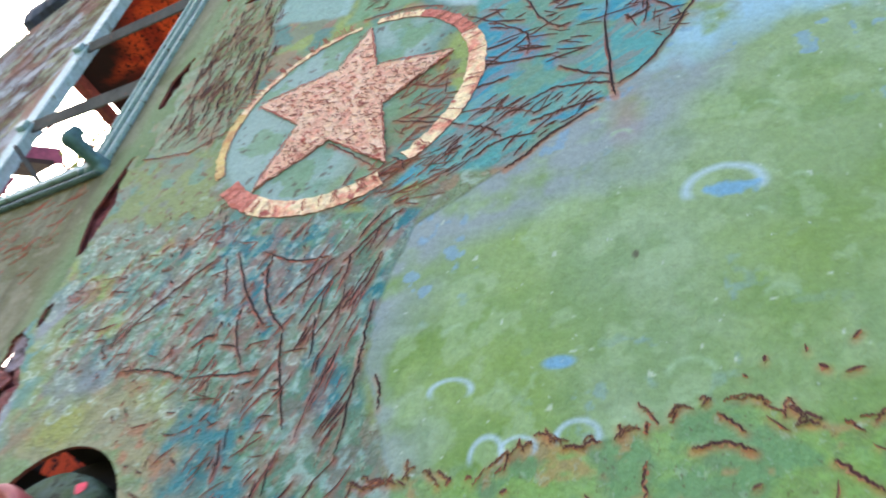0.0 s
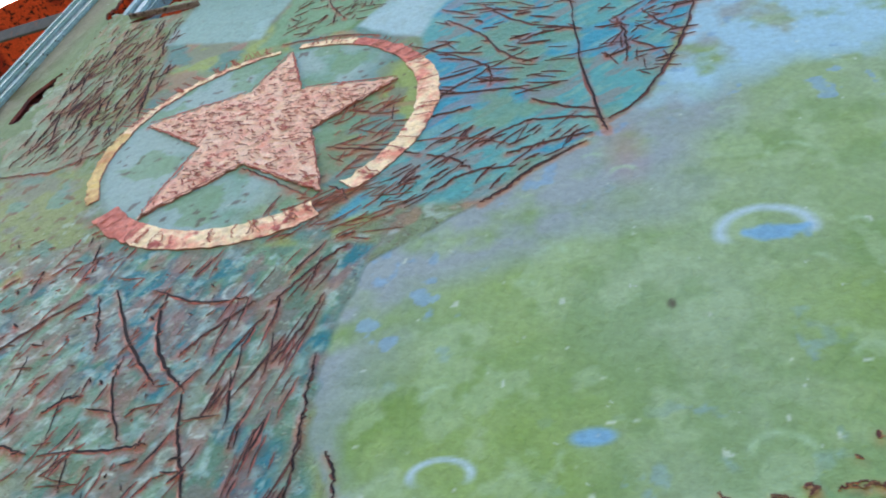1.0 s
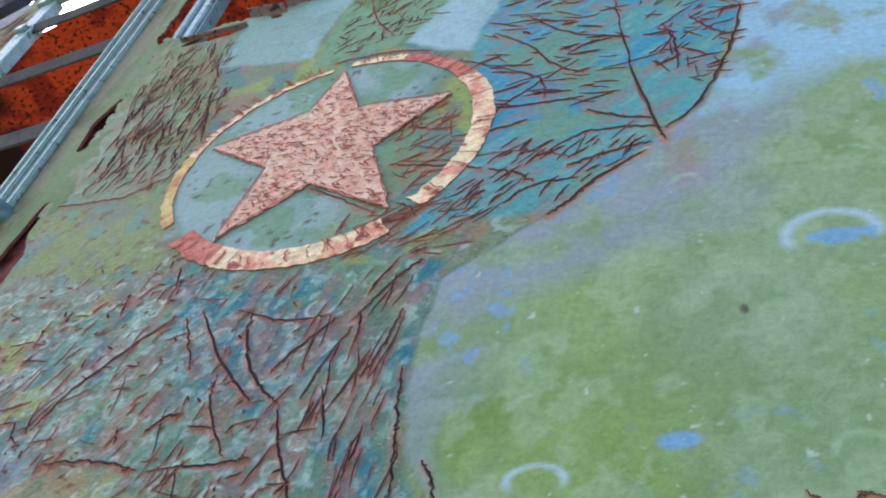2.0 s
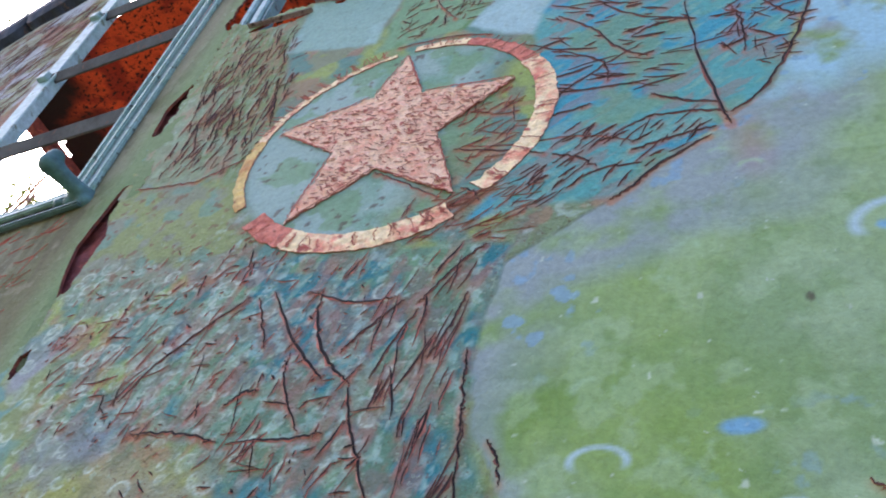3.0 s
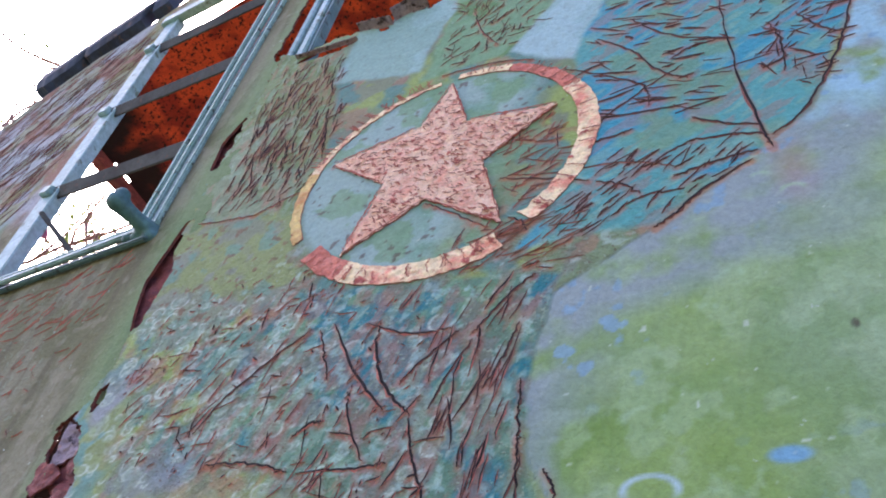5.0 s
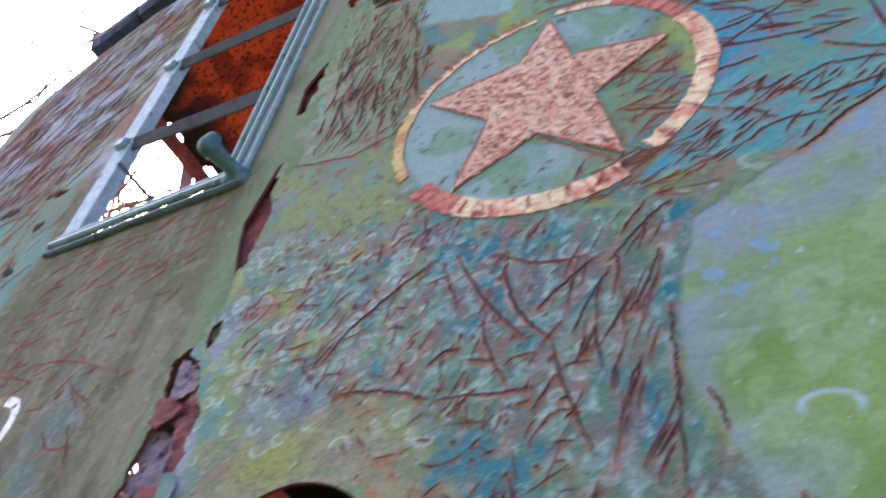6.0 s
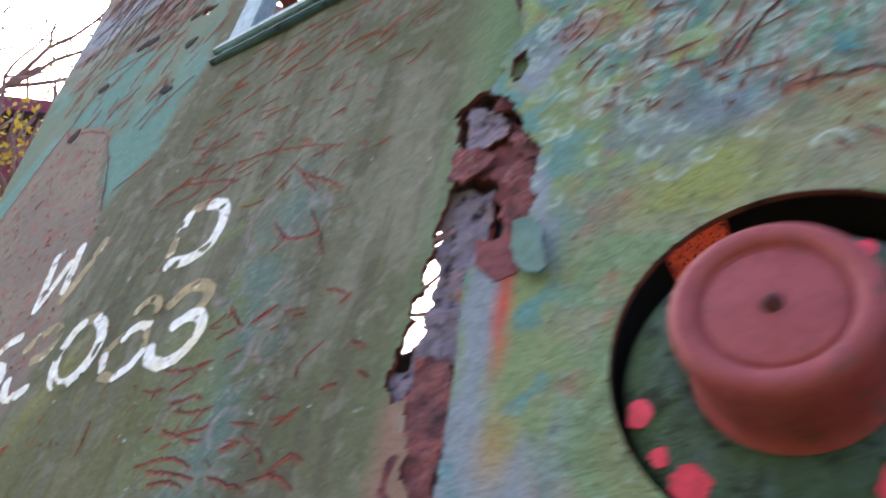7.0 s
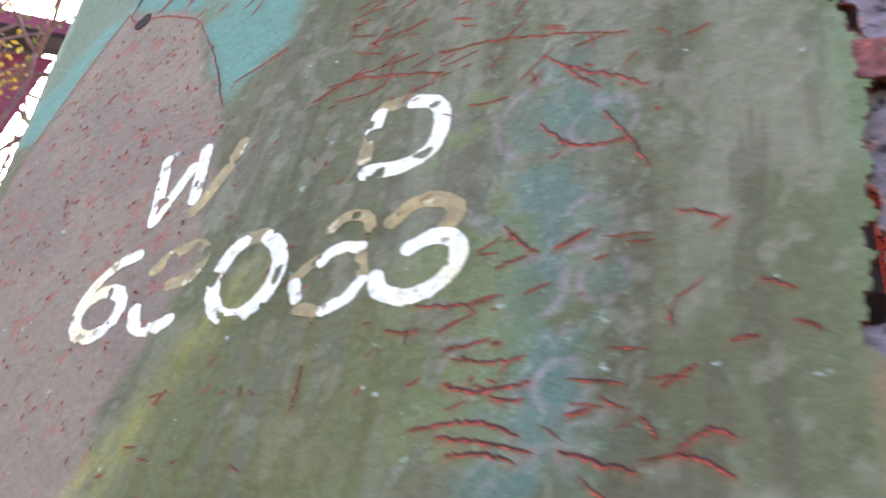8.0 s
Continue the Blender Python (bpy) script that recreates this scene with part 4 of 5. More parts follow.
    top = lerp(top, rgb(172, 184, 200), soft(0.54 - grainy(x, z, 6, 47, 4), 0.10) * 0.8)
    top = lerp(top, rgb(140, 146, 96), soft(np.abs(x + 1.33) - 0.08, 0.05) * soft(0.45 - n2, 0.1) * 0.7)
    c = lerp(c, top, up)
    wear = np.clip(0.16 + 0.5 * up + 0.3 * soft(np.abs(x + 0.80) - 0.10, 0.08), 0, 1)
    grey = c.mean(1, keepdims=True)
    return np.concatenate([np.clip((grey + 0.94 * (c - grey)) * 0.88, 0, 1), wear[:, None]], 1)


vehicle = tagged(new("derelict_vehicle"), "rusting derelict military vehicle with green flaking paint and white star", "vehicle")
star_panel = child(sheet("star_panel", star_panel_shape, (-0.56, 1.45, 1.05, 3.42), 0.0026, star_panel_depth, [PAINT, EDGE], paint_star_panel), vehicle,
                   "flaking green and teal painted steel panel")
number_panel = child(sheet("number_panel", number_panel_shape, (-2.25, 1.35, -0.44, 4.44), 0.0042, number_panel_depth, [PAINT_OLIVE, EDGE], paint_number_panel), vehicle,
                     "olive painted steel panel with rust marks")

# ---- star, ring ----
SC = (-0.012, 2.605)


def star_shape(x, z):
    pts = [(-0.013, 2.828), (0.033, 2.690), (0.186, 2.672), (0.072, 2.570), (0.116, 2.414), (-0.012, 2.508), (-0.132, 2.422), (-0.095, 2.574), (-0.212, 2.666), (-0.056, 2.712)]
    return polygon(x, z, pts) + (grainy(x, z, 90, 51, 2) - 0.5) * 0.006


def proud(h, rough=0.0015, seed=52):
    return lambda x, z: star_panel_depth(x, z) - h - rough * (grainy(x * 1.0 + z * 0.5, z, 120, seed, 2) - 0.3)


child(sheet("star", star_shape, (-0.24, 2.39, 0.21, 2.85), 0.0022, proud(0.0022, 0.004), [STAR, CRACK_RED], thick=0.004), star_panel, "cream and pink flaking painted star")


def ring_piece(a0, a1, r0, r1, w0, w1):
    """A stretch of the ring: angles, radii and widths at its two ends."""
    def shape(x, z):
        a = np.degrees(np.arctan2(z - SC[1], x - SC[0])) % 360
        a = (a - (a0 + a1) / 2 + 180) % 360 - 180 + (a0 + a1) / 2
        t = np.clip((a - a0) / (a1 - a0), 0, 1)
        r = np.hypot(x - SC[0], z - SC[1])
        d = np.abs(r - (r0 + (r1 - r0) * t)) - (w0 + (w1 - w0) * t) / 2
        d = np.maximum(d, np.maximum(a0 - a, a - a1) * 0.0044)
        return d + (grainy(x, z, 60, 53, 2) - 0.5) * 0.007
    return shape


for a0, a1, r0, r1, w0, w1, mat in ((-49, 28, 0.246, 0.243, 0.030, 0.030, RING), (28, 64, 0.243, 0.244, 0.026, 0.020, RING_RED), (64, 88, 0.244, 0.242, 0.018, 0.014, RING), (96, 168, 0.235, 0.238, 0.009, 0.018, RING),
                                    (168, 211, 0.238, 0.246, 0.020, 0.018, RING_OCHRE), (222, 243, 0.238, 0.242, 0.036, 0.038, RING_RED), (243, 300, 0.242, 0.256, 0.036, 0.034, RING)):
    child(sheet("ring_arc", ring_piece(a0, a1, r0, r1, w0, w1), (-0.30, 2.31, 0.27, 2.90), 0.0025, proud(0.0014, 0.0025), [mat, CRACK_RED], thick=0.003), star_panel,
          "cream and orange painted ring segment")


rnd = random.Random(8)
def on_sheet(lines, shape):
    ends = np.cumsum([len(p) for p, w in lines])
    p = np.concatenate([np.array(p) for p, w in lines])
    inside = np.split(shape(p[:, 0], p[:, 1]) < -0.003, ends[:-1])
    return [line for line, ok in zip(lines, inside) if ok.all()]


cracks("cracking", on_sheet(red_lines, star_panel_shape), star_panel_depth, star_panel, "rust-red cracks in flaking paint")
cracks("cracking", on_sheet(dark_lines, star_panel_shape), star_panel_depth, star_panel, "dark brown cracks in teal paint", [CRACK_BROWN, CRACK_DARK])
# dark strip paints the shadow line of the lifted lip, rust fringe below
cracks("flaking_edge", edge_lines, star_panel_depth, star_panel, "rust-brown flaking edge of the green paint with painted shadow line", [FLAKE_RUST, SCRATCH_DARK])

star_lines = scatter(rnd, [(-0.013, 2.80), (0.03, 2.68), (0.16, 2.665), (0.065, 2.57), (0.105, 2.43), (-0.012, 2.515), (-0.12, 2.44), (-0.09, 2.574), (-0.19, 2.66), (-0.056, 2.705)],
                     460, -30, 26, (0.006, 0.020), (0.0010, 0.0026))
star_outline = [(-0.013, 2.828), (0.033, 2.690), (0.186, 2.672), (0.072, 2.570), (0.116, 2.414), (-0.012, 2.508), (-0.132, 2.422), (-0.095, 2.574), (-0.212, 2.666), (-0.056, 2.712)]
for (x0, z0), (x1, z1) in zip(star_outline, star_outline[1:] + star_outline[:1]):
    star_lines.append(wobble(rnd, [(x0 + (x1 - x0) * t, z0 + (z1 - z0) * t) for t in (0.03, 0.35, 0.65, 0.97)], rnd.uniform(0.0022, 0.004)))
cracks("rust_flecking", star_lines, proud(0.0045, 0.0), star_panel, "red rust flecks through cream paint", [CRACK_RED, STAR_RED])
ring_lines = []
for k in range(80):
    a = radians(rnd.choice([rnd.uniform(-45, 85), rnd.uniform(225, 298), rnd.uniform(100, 165)]))
    ring_lines.append(wobble(rnd, [(SC[0] + (0.247 + q) * math.cos(a + q * rnd.uniform(-3, 3)), SC[1] + (0.247 + q) * math.sin(a)) for q in (-0.012, 0.0, 0.014)], rnd.uniform(0.0012, 0.0026), 3, 0.0008))
cracks("rust_flecking", ring_lines, proud(0.0036, 0.0), star_panel, "rust cracks across the painted ring", [CRACK_RED, STAR_RED])

cracks("cracking", on_sheet(top_lines, number_panel_shape), number_panel_depth, number_panel, "dark cracks in peeling paint", [CRACK_BROWN, CRACK_DARK])
cracks("cracking", on_sheet(scratches, number_panel_shape), number_panel_depth, number_panel, "red scratches and cracks in olive paint", [SCRATCH_RED, SCRATCH_DARK])

for cx, cz, rx, rz in ((-1.306, 2.762, 0.016, 0.012), (-1.618, 2.78, 0.020, 0.014), (-1.293, 2.608, 0.020, 0.012), (-1.60, 2.617, 0.016, 0.018), (-1.36, 2.90, 0.030, 0.010), (-1.535, 2.897, 0.035, 0.012)):
    child(sheet("rust_pit", lambda x, z, cx=cx, cz=cz, rx=rx, rz=rz: (np.hypot((x - cx) / rx, (z - cz) / rz) - 1) * rz + ragged(x, z, 0.008), (cx - 0.05, cz - 0.035, cx + 0.05, cz + 0.035), 0.003,
                lambda x, z: number_panel_depth(x, z) - 0.002, [CRACK_DARK, EDGE], thick=0.002), number_panel, "dark rusted pit")

# ---- painted letters and figures ----
def on_number_panel(h):
    return lambda x, z: number_panel_depth(x, z) - h


def glyph(strokes, mats, bounds, width=0.017):
    """One painted character, stroke by stroke."""
    x0, z0, x1, z1 = bounds
    for mat, parts in zip(mats, strokes):
        for k, p in enumerate(parts):
            def shape(x, z, p=p):
                return np.maximum(stroke(x, z, p, width) + (grainy(x, z, 130, 61, 3) - 0.5) * 0.0035, (grainy(x, z, 60, 62, 2) - 0.74) * 0.05)
            ob = sheet("painted_stroke", shape, (x0 - 0.02, z0 - 0.02, x1 + 0.02, z1 + 0.02), 0.0018, on_number_panel((0.0006 if mat is WHITE else 0.0004) + 0.0002 * k), [mat], thick=0.0006)
            child(ob, number_panel, "white stencilled stroke" if mat is WHITE else "worn yellowed stencil stroke")


def curve(*pts):
    """A smooth line through a few points."""
    pts = list(pts)
    for _ in range(2):
        fine = [pts[0]]
        for (x0, z0), (x1, z1) in zip(pts, pts[1:]):
            fine += [(0.75 * x0 + 0.25 * x1, 0.75 * z0 + 0.25 * z1), (0.25 * x0 + 0.75 * x1, 0.25 * z0 + 0.75 * z1)]
        pts = fine + [pts[-1]]
    return pts


both = (WHITE, GHOST)
# W
glyph(([[(-1.343, 2.225), (-1.314, 2.118)], [(-1.312, 2.122), (-1.283, 2.197)], [(-1.272, 2.226), (-1.257, 2.141)]], [curve((-1.248, 2.122), (-1.218, 2.181)), [(-1.214, 2.200), (-1.210, 2.220)]]), both, (-1.37, 2.09, -1.18, 2.25), 0.019)
# D
glyph(([curve((-0.962, 2.215), (-0.930, 2.205), (-0.918, 2.166), (-0.928, 2.132), (-0.958, 2.119), (-1.004, 2.124)), [(-1.008, 2.210), (-1.010, 2.185)]], [[(-1.004, 2.220), (-0.968, 2.221)], [(-1.010, 2.176), (-1.012, 2.146)]]),
      both, (-1.04, 2.09, -0.89, 2.25), 0.020)
# 6
glyph(([arc(-1.338, 1.990, 0.036, 0.031, 0, 360), arc(-1.310, 2.000, 0.067, 0.066, 184, 92)], []), both, (-1.40, 1.93, -1.28, 2.09), 0.018)
# 3
glyph(([curve((-1.276, 1.988), (-1.266, 1.962), (-1.235, 1.958), (-1.215, 1.968))], [curve((-1.272, 2.040), (-1.250, 2.062), (-1.212, 2.070), (-1.194, 2.048), (-1.205, 2.020), (-1.237, 2.016))]), both, (-1.30, 1.93, -1.16, 2.10), 0.017)
# 0
glyph(([arc(-1.123, 2.011, 0.041, 0.050, 70, -170), arc(-1.123, 2.011, 0.041, 0.050, 172, 118, 6)], [arc(-1.123, 2.011, 0.041, 0.050, 112, 74, 5)]), both, (-1.19, 1.93, -1.06, 2.09), 0.019)
# 6
glyph(([curve((-1.028, 2.016), (-1.014, 2.030), (-0.984, 2.025)), curve((-0.972, 1.984), (-0.983, 1.965), (-1.009, 1.956)), [(-1.055, 1.993), (-1.047, 1.974)]],
       [curve((-1.056, 2.000), (-1.043, 2.014), (-1.034, 2.018)), [(-0.980, 2.014), (-0.972, 1.992)], [(-1.040, 1.962), (-1.018, 1.956)], curve((-1.027, 2.055), (-1.013, 2.069), (-0.984, 2.063), (-0.977, 2.047))]), both, (-1.08, 1.93, -0.95, 2.09), 0.014)
# 3
glyph(([curve((-0.926, 2.013), (-0.902, 2.024), (-0.874, 2.014), (-0.870, 1.988), (-0.889, 1.965), (-0.916, 1.957), (-0.948, 1.966), (-0.957, 1.985))], [curve((-0.953, 2.049), (-0.930, 2.070), (-0.898, 2.066), (-0.876, 2.047), (-0.892, 2.030))]),
      both, (-0.98, 1.93, -0.85, 2.09), 0.018)

# ---- hub in its round opening ----
hub = child(new("wheel_hub"), vehicle, "red capped hub on a green flange")
HC = (-0.247, 1.842)
child(lathe("flange", [(0.0, -0.004), (0.062, -0.004), (0.066, -0.006), (0.095, 0.002), (0.107, 0.010), (0.110, 0.022), (0.110, 0.05), (0.0, 0.05)], HC, FLANGE), hub, "green flange with red paint flecks")
child(lathe("cap", [(0.0, -0.0650), (0.036, -0.0650), (0.0385, -0.0642), (0.0398, -0.0620), (0.0412, -0.0650), (0.0430, -0.0682), (0.0500, -0.0690), (0.0545, -0.0675), (0.0572, -0.0630), (0.0578, -0.056),
                    (0.0566, -0.040), (0.0555, -0.020), (0.0560, -0.010), (0.060, -0.0045)], HC, HUB), hub, "dull red painted cap")
child(lathe("pin", [(0.0, -0.0715), (0.0022, -0.0715), (0.0032, -0.0695), (0.0040, -0.0665), (0.0062, -0.0656), (0.0065, -0.0640)], HC, HUB_DARK, 24), hub)
# added backing and shell, coloured near black for the shade round the flange
child(lathe("recess_shade", [(0.110, 0.052), (0.150, 0.060), (0.150, 0.16), (0.0, 0.16)], HC, GAP_SHADE), hub, "near-black backing standing in for shade behind the flange")
tube_v, tube_f = [], []
for k in range(41):
    a = radians(132 + 338 * k / 40)
    tube_v += [(HOLE_AT[0] + 0.135 * math.cos(a), y, HOLE_AT[1] + 0.135 * math.sin(a)) for y in (0.009, 0.12)]
    tube_v += [(HOLE_AT[0] + 0.142 * math.cos(a), y, HOLE_AT[1] + 0.142 * math.sin(a)) for y in (0.12, 0.009)]
for k in range(40):
    tube_f += [(4 * k + j, 4 * k + (j + 1) % 4, 4 * k + 4 + (j + 1) % 4, 4 * k + 4 + j) for j in range(4)]
child(mesh_object("shade_shell", tube_v, tube_f, [GAP_SHADE]), hub, "near-black shell standing in for shade round the hub")
for a, r, s in ((196, 0.096, 0.010), (214, 0.097, 0.008), (228, 0.096, 0.011), (318, 0.094, 0.020), (302, 0.090, 0.013), (340, 0.094, 0.011), (10, 0.097, 0.013), (60, 0.095, 0.008)):
    fx, fz = HC[0] + r * math.cos(radians(a)), HC[1] + r * math.sin(radians(a))

    def blot(x, z, fx=fx, fz=fz, s=s):
        return np.maximum(np.hypot(x - fx, z - fz) - s * (0.45 + 1.1 * grainy(x, z, 70, 71, 2)), np.hypot(x - HC[0], z - HC[1]) - 0.106)
    child(sheet("paint_fleck", blot, (fx - 0.04, fz - 0.04, fx + 0.04, fz + 0.04), 0.0025, lambda x, z: -0.0065 + 0 * x + np.clip(np.hypot(x - HC[0], z - HC[1]) - 0.066, 0, 1) * 0.27, [FLANGE_RED], thick=0.001), hub, "bright red paint fleck")

# ---- rust patch and lifted flap beside the hub ----
def maroon_shape(x, z):
    pts = [(-0.050, 1.896), (-0.030, 1.870), (0.0, 1.815), (0.04, 1.70), (-0.15, 1.70), (-0.137, 1.75), (-0.110, 1.785), (-0.088, 1.808), (-0.060, 1.800), (-0.048, 1.83), (-0.056, 1.862)]
    return polygon(x, z, pts) + ragged(x, z, 0.006)


child(sheet("bare_patch", maroon_shape, (-0.17, 1.68, 0.06, 1.92), 0.003, lambda x, z: star_panel_depth(x, z) - 0.0025, [MAROON], thick=0.002), star_panel, "bare maroon primer patch")

def flap(name, a, b, reach, curl, mat, label):
    """A strip of sheet metal bent outwards along the line a to b (x, z)."""
    fr = random.Random(name + label)
    verts, faces, n, m = [], [], 14, 5
    for k in range(n + 1):
        t = k / n
        w = reach * (0.35 + 0.65 * math.sin(math.pi * t) ** 0.6) * fr.uniform(0.75, 1.15)
        for j in range(m + 1):
            u = j / m
            verts.append((a[0] + (b[0] - a[0]) * t, -0.001 - curl * u * u - 0.002 * fr.random() * u, a[1] + (b[1] - a[1]) * t + w * u * (1 - 0.45 * u)))
    size = len(verts)
    verts += [(x, y + 0.003, z - 0.001) for x, y, z in verts]
    for k in range(n):
        for j in range(m):
            i = k * (m + 1) + j
            faces += [(i, i + m + 1, i + m + 2, i + 1), (size + i, size + i + 1, size + i + m + 2, size + i + m + 1)]
        i = k * (m + 1) + m
        faces.append((i, i + m + 1, size + i + m + 1, size + i))
    return child(mesh_object(name, verts, faces, [mat]), star_panel, label)


flap("torn_lip", (-0.445, 3.158), (-0.285, 3.150), -0.010, 0.010, PITTED, "torn lip of sheet metal bent outwards")
flap("torn_lip", (-0.29, 3.188), (-0.20, 3.165), 0.012, 0.020, PITTED, "dark torn lip of sheet metal")
flap("torn_lip", (-0.20, 3.175), (-0.12, 3.195), 0.030, 0.030, PITTED, "dark torn lip of sheet metal")
def curl_shape(x, z):
    return polygon(x, z, [(-0.452, 2.004), (-0.436, 2.006), (-0.425, 1.992), (-0.420, 1.968), (-0.413, 1.944), (-0.418, 1.936), (-0.430, 1.938), (-0.442, 1.957), (-0.452, 1.975)]) + ragged(x, z, 0.003)


child(sheet("paint_curl", curl_shape, (-0.47, 1.92, -0.40, 2.02), 0.0016, lambda x, z: -0.003 - 0.012 * np.clip((2.0 - z) / 0.062, 0, 1) ** 1.6 - 0.002 * np.sin((x + z) * 90), [CURL, FRAME_DARK], thick=0.0015), star_panel,
      "pale blue-green curl of lifted paint")
child(sheet("bare_patch", lambda x, z: polygon(x, z, [(-0.487, 1.992), (-0.452, 1.994), (-0.438, 1.972), (-0.446, 1.950), (-0.464, 1.946), (-0.476, 1.962), (-0.485, 1.966)]) + ragged(x, z, 0.006), (-0.50, 1.93, -0.42, 2.01), 0.002,
            lambda x, z: star_panel_depth(x, z) - 0.0012, [MAROON], thick=0.001), star_panel, "bare maroon primer under the lifted paint")
flap("paint_curl", (-0.09, 1.808), (-0.03, 1.80), 0.020, 0.012, FRAME_GREEN, "pale green curl of lifted paint")
flap("paint_curl", (-0.055, 1.895), (-0.02, 1.865), 0.016, 0.010, PITTED, "dark curl of lifted paint")

# ---- torn seam: rusted inner plates ----
def inner_shape(x, z):
    return polygon(x, z, [(-0.575, 2.100), (-0.499, 2.088), (-0.4945, 1.4), (-0.60, 1.4), (-0.59, 1.885), (-0.552, 1.90), (-0.545, 1.93), (-0.547, 2.00), (-0.556, 2.05)]) + ragged(x, z, 0.006) * (x < -0.505)


child(sheet("inner_plate", inner_shape, (-0.62, 1.42, -0.48, 2.13), 0.002, lambda x, z: 0.034 + 0.012 * (grainy(x, z, 55, 82, 3) - 0.5) + 0.02 * np.maximum(1.9 - z, 0), [PITTED, EDGE]), vehicle, "pitted grey rusted inner plate")
child(sheet("rust_plate", lambda x, z: polygon(x, z, [(-0.535, 1.895), (-0.508, 1.90), (-0.498, 1.86), (-0.497, 1.42), (-0.56, 1.42), (-0.545, 1.86)]) + ragged(x, z, 0.008), (-0.57, 1.43, -0.49, 1.91), 0.0025,
            lambda x, z: 0.024 + 0.010 * (grainy(x, z, 40, 85, 3) - 0.5) + 0.02 * np.maximum(1.9 - z, 0), [PLATE_RUST, EDGE]), vehicle, "maroon scaling rust on the inner plate")
# added strip, its black colour stands in for shade in the narrow gap
child(beam("seam_shade", (-0.4975, 0.092, 1.42), (-0.4975, 0.092, 2.2), 0.10, 0.004, GAP_SHADE, up=(1, 0, 0)), vehicle, "added near-black strip for the shade in the seam")
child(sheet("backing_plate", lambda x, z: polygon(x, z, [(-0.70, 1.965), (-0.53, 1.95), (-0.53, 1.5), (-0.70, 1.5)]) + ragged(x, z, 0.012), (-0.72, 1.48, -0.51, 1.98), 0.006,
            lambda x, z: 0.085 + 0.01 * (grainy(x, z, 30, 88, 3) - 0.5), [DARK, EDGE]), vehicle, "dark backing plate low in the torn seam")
child(sheet("backing_plate", lambda x, z: polygon(x, z, [(-0.60, 2.45), (-0.42, 2.45), (-0.42, 1.92), (-0.50, 1.92), (-0.50, 2.06), (-0.585, 2.085)]) + ragged(x, z, 0.008), (-0.62, 1.9, -0.40, 2.47), 0.004,
            lambda x, z: 0.048 + 0.012 * (grainy(x, z, 30, 87, 3) - 0.5), [DARK_RUST, EDGE]), vehicle, "dark rusted backing plate in the torn seam")


def flake_shape(x, z):
    d = polygon(x, z, [(-0.545, 2.21), (-0.46, 2.17), (-0.43, 2.06), (-0.43, 1.95), (-0.41, 1.93), (-0.475, 1.96), (-0.478, 2.03), (-0.49, 2.08), (-0.535, 2.12)])
    return d + ragged(x, z, 0.014)


child(sheet("rust_flake", flake_shape, (-0.58, 1.90, -0.39, 2.24), 0.003, lambda x, z: 0.028 + 0.022 * (grainy(x, z, 32, 83, 3) - 0.5), [MAROON, EDGE]), vehicle, "torn maroon rust plate in the open seam")
for pts, out, mat in (([(-0.548, 2.165), (-0.537, 2.139), (-0.499, 2.126), (-0.503, 2.103), (-0.525, 2.090), (-0.545, 2.10)], 0.016, PLATE_RUST), ([(-0.478, 2.142), (-0.444, 2.106), (-0.436, 2.09), (-0.455, 2.092), (-0.472, 2.113)], 0.006, PLATE_RUST),
                      ([(-0.478, 2.090), (-0.437, 2.082), (-0.436, 2.028), (-0.450, 1.989), (-0.465, 2.030), (-0.470, 2.062)], 0.005, PLATE_RUST), ([(-0.545, 2.215), (-0.50, 2.19), (-0.487, 2.15), (-0.535, 2.135)], 0.022, PITTED)):
    xs, zs = [p[0] for p in pts], [p[1] for p in pts]
    child(sheet("rust_scale", lambda x, z, pts=pts: polygon(x, z, pts) + ragged(x, z, 0.007), (min(xs) - 0.01, min(zs) - 0.01, max(xs) + 0.01, max(zs) + 0.01), 0.0018,
                lambda x, z, out=out: out + 0.010 * (grainy(x, z, 60, 86, 3) - 0.5), [mat, EDGE], thick=0.003), vehicle, "lifted scale of maroon rust")
for box, pts in (((-0.62, 2.3, -0.44, 2.72), [(-0.60, 2.70), (-0.485, 2.66), (-0.455, 2.48), (-0.463, 2.31), (-0.56, 2.31), (-0.60, 2.48)]),
                 ((-0.64, 2.75, -0.46, 3.08), [(-0.62, 3.06), (-0.48, 3.06), (-0.48, 2.76), (-0.62, 2.76)]),
                 ((-0.52, 2.18, -0.44, 2.28), [(-0.51, 2.27), (-0.45, 2.27), (-0.45, 2.19), (-0.51, 2.19)])):
    child(sheet("rust_flake", lambda x, z, pts=pts: polygon(x, z, pts), box, 0.003, lambda x, z: 0.022 + 0.018 * (grainy(x, z, 30, 84, 3) - 0.5) + 0.6 * np.maximum(x + 0.487, 0), [MAROON, EDGE]), vehicle, "torn maroon rust plate in the open seam")

bulk = child(sheet("bulkhead", lambda x, z: polygon(x, z, [(0.16, 1.9), (1.3, 1.9), (1.3, 2.60), (0.16, 2.60)]), (0.15, 1.89, 1.31, 2.61), 0.01, lambda x, z: -0.62 + 0 * x, [ROOF_RUST]), vehicle, "orange rusted inner bulkhead")
for v in bulk.data.vertices:
    v.co = (v.co.y, v.co.x, v.co.z)

# ---- window: frame, ledge, slanting bars, catch ----
yb = lambda x, z=2.7: 0.09 * (-0.49 - x) + 0.03 * max(2.6 - z, 0)


def at(x, z, out):
    return (x, yb(x, z) - out, z)


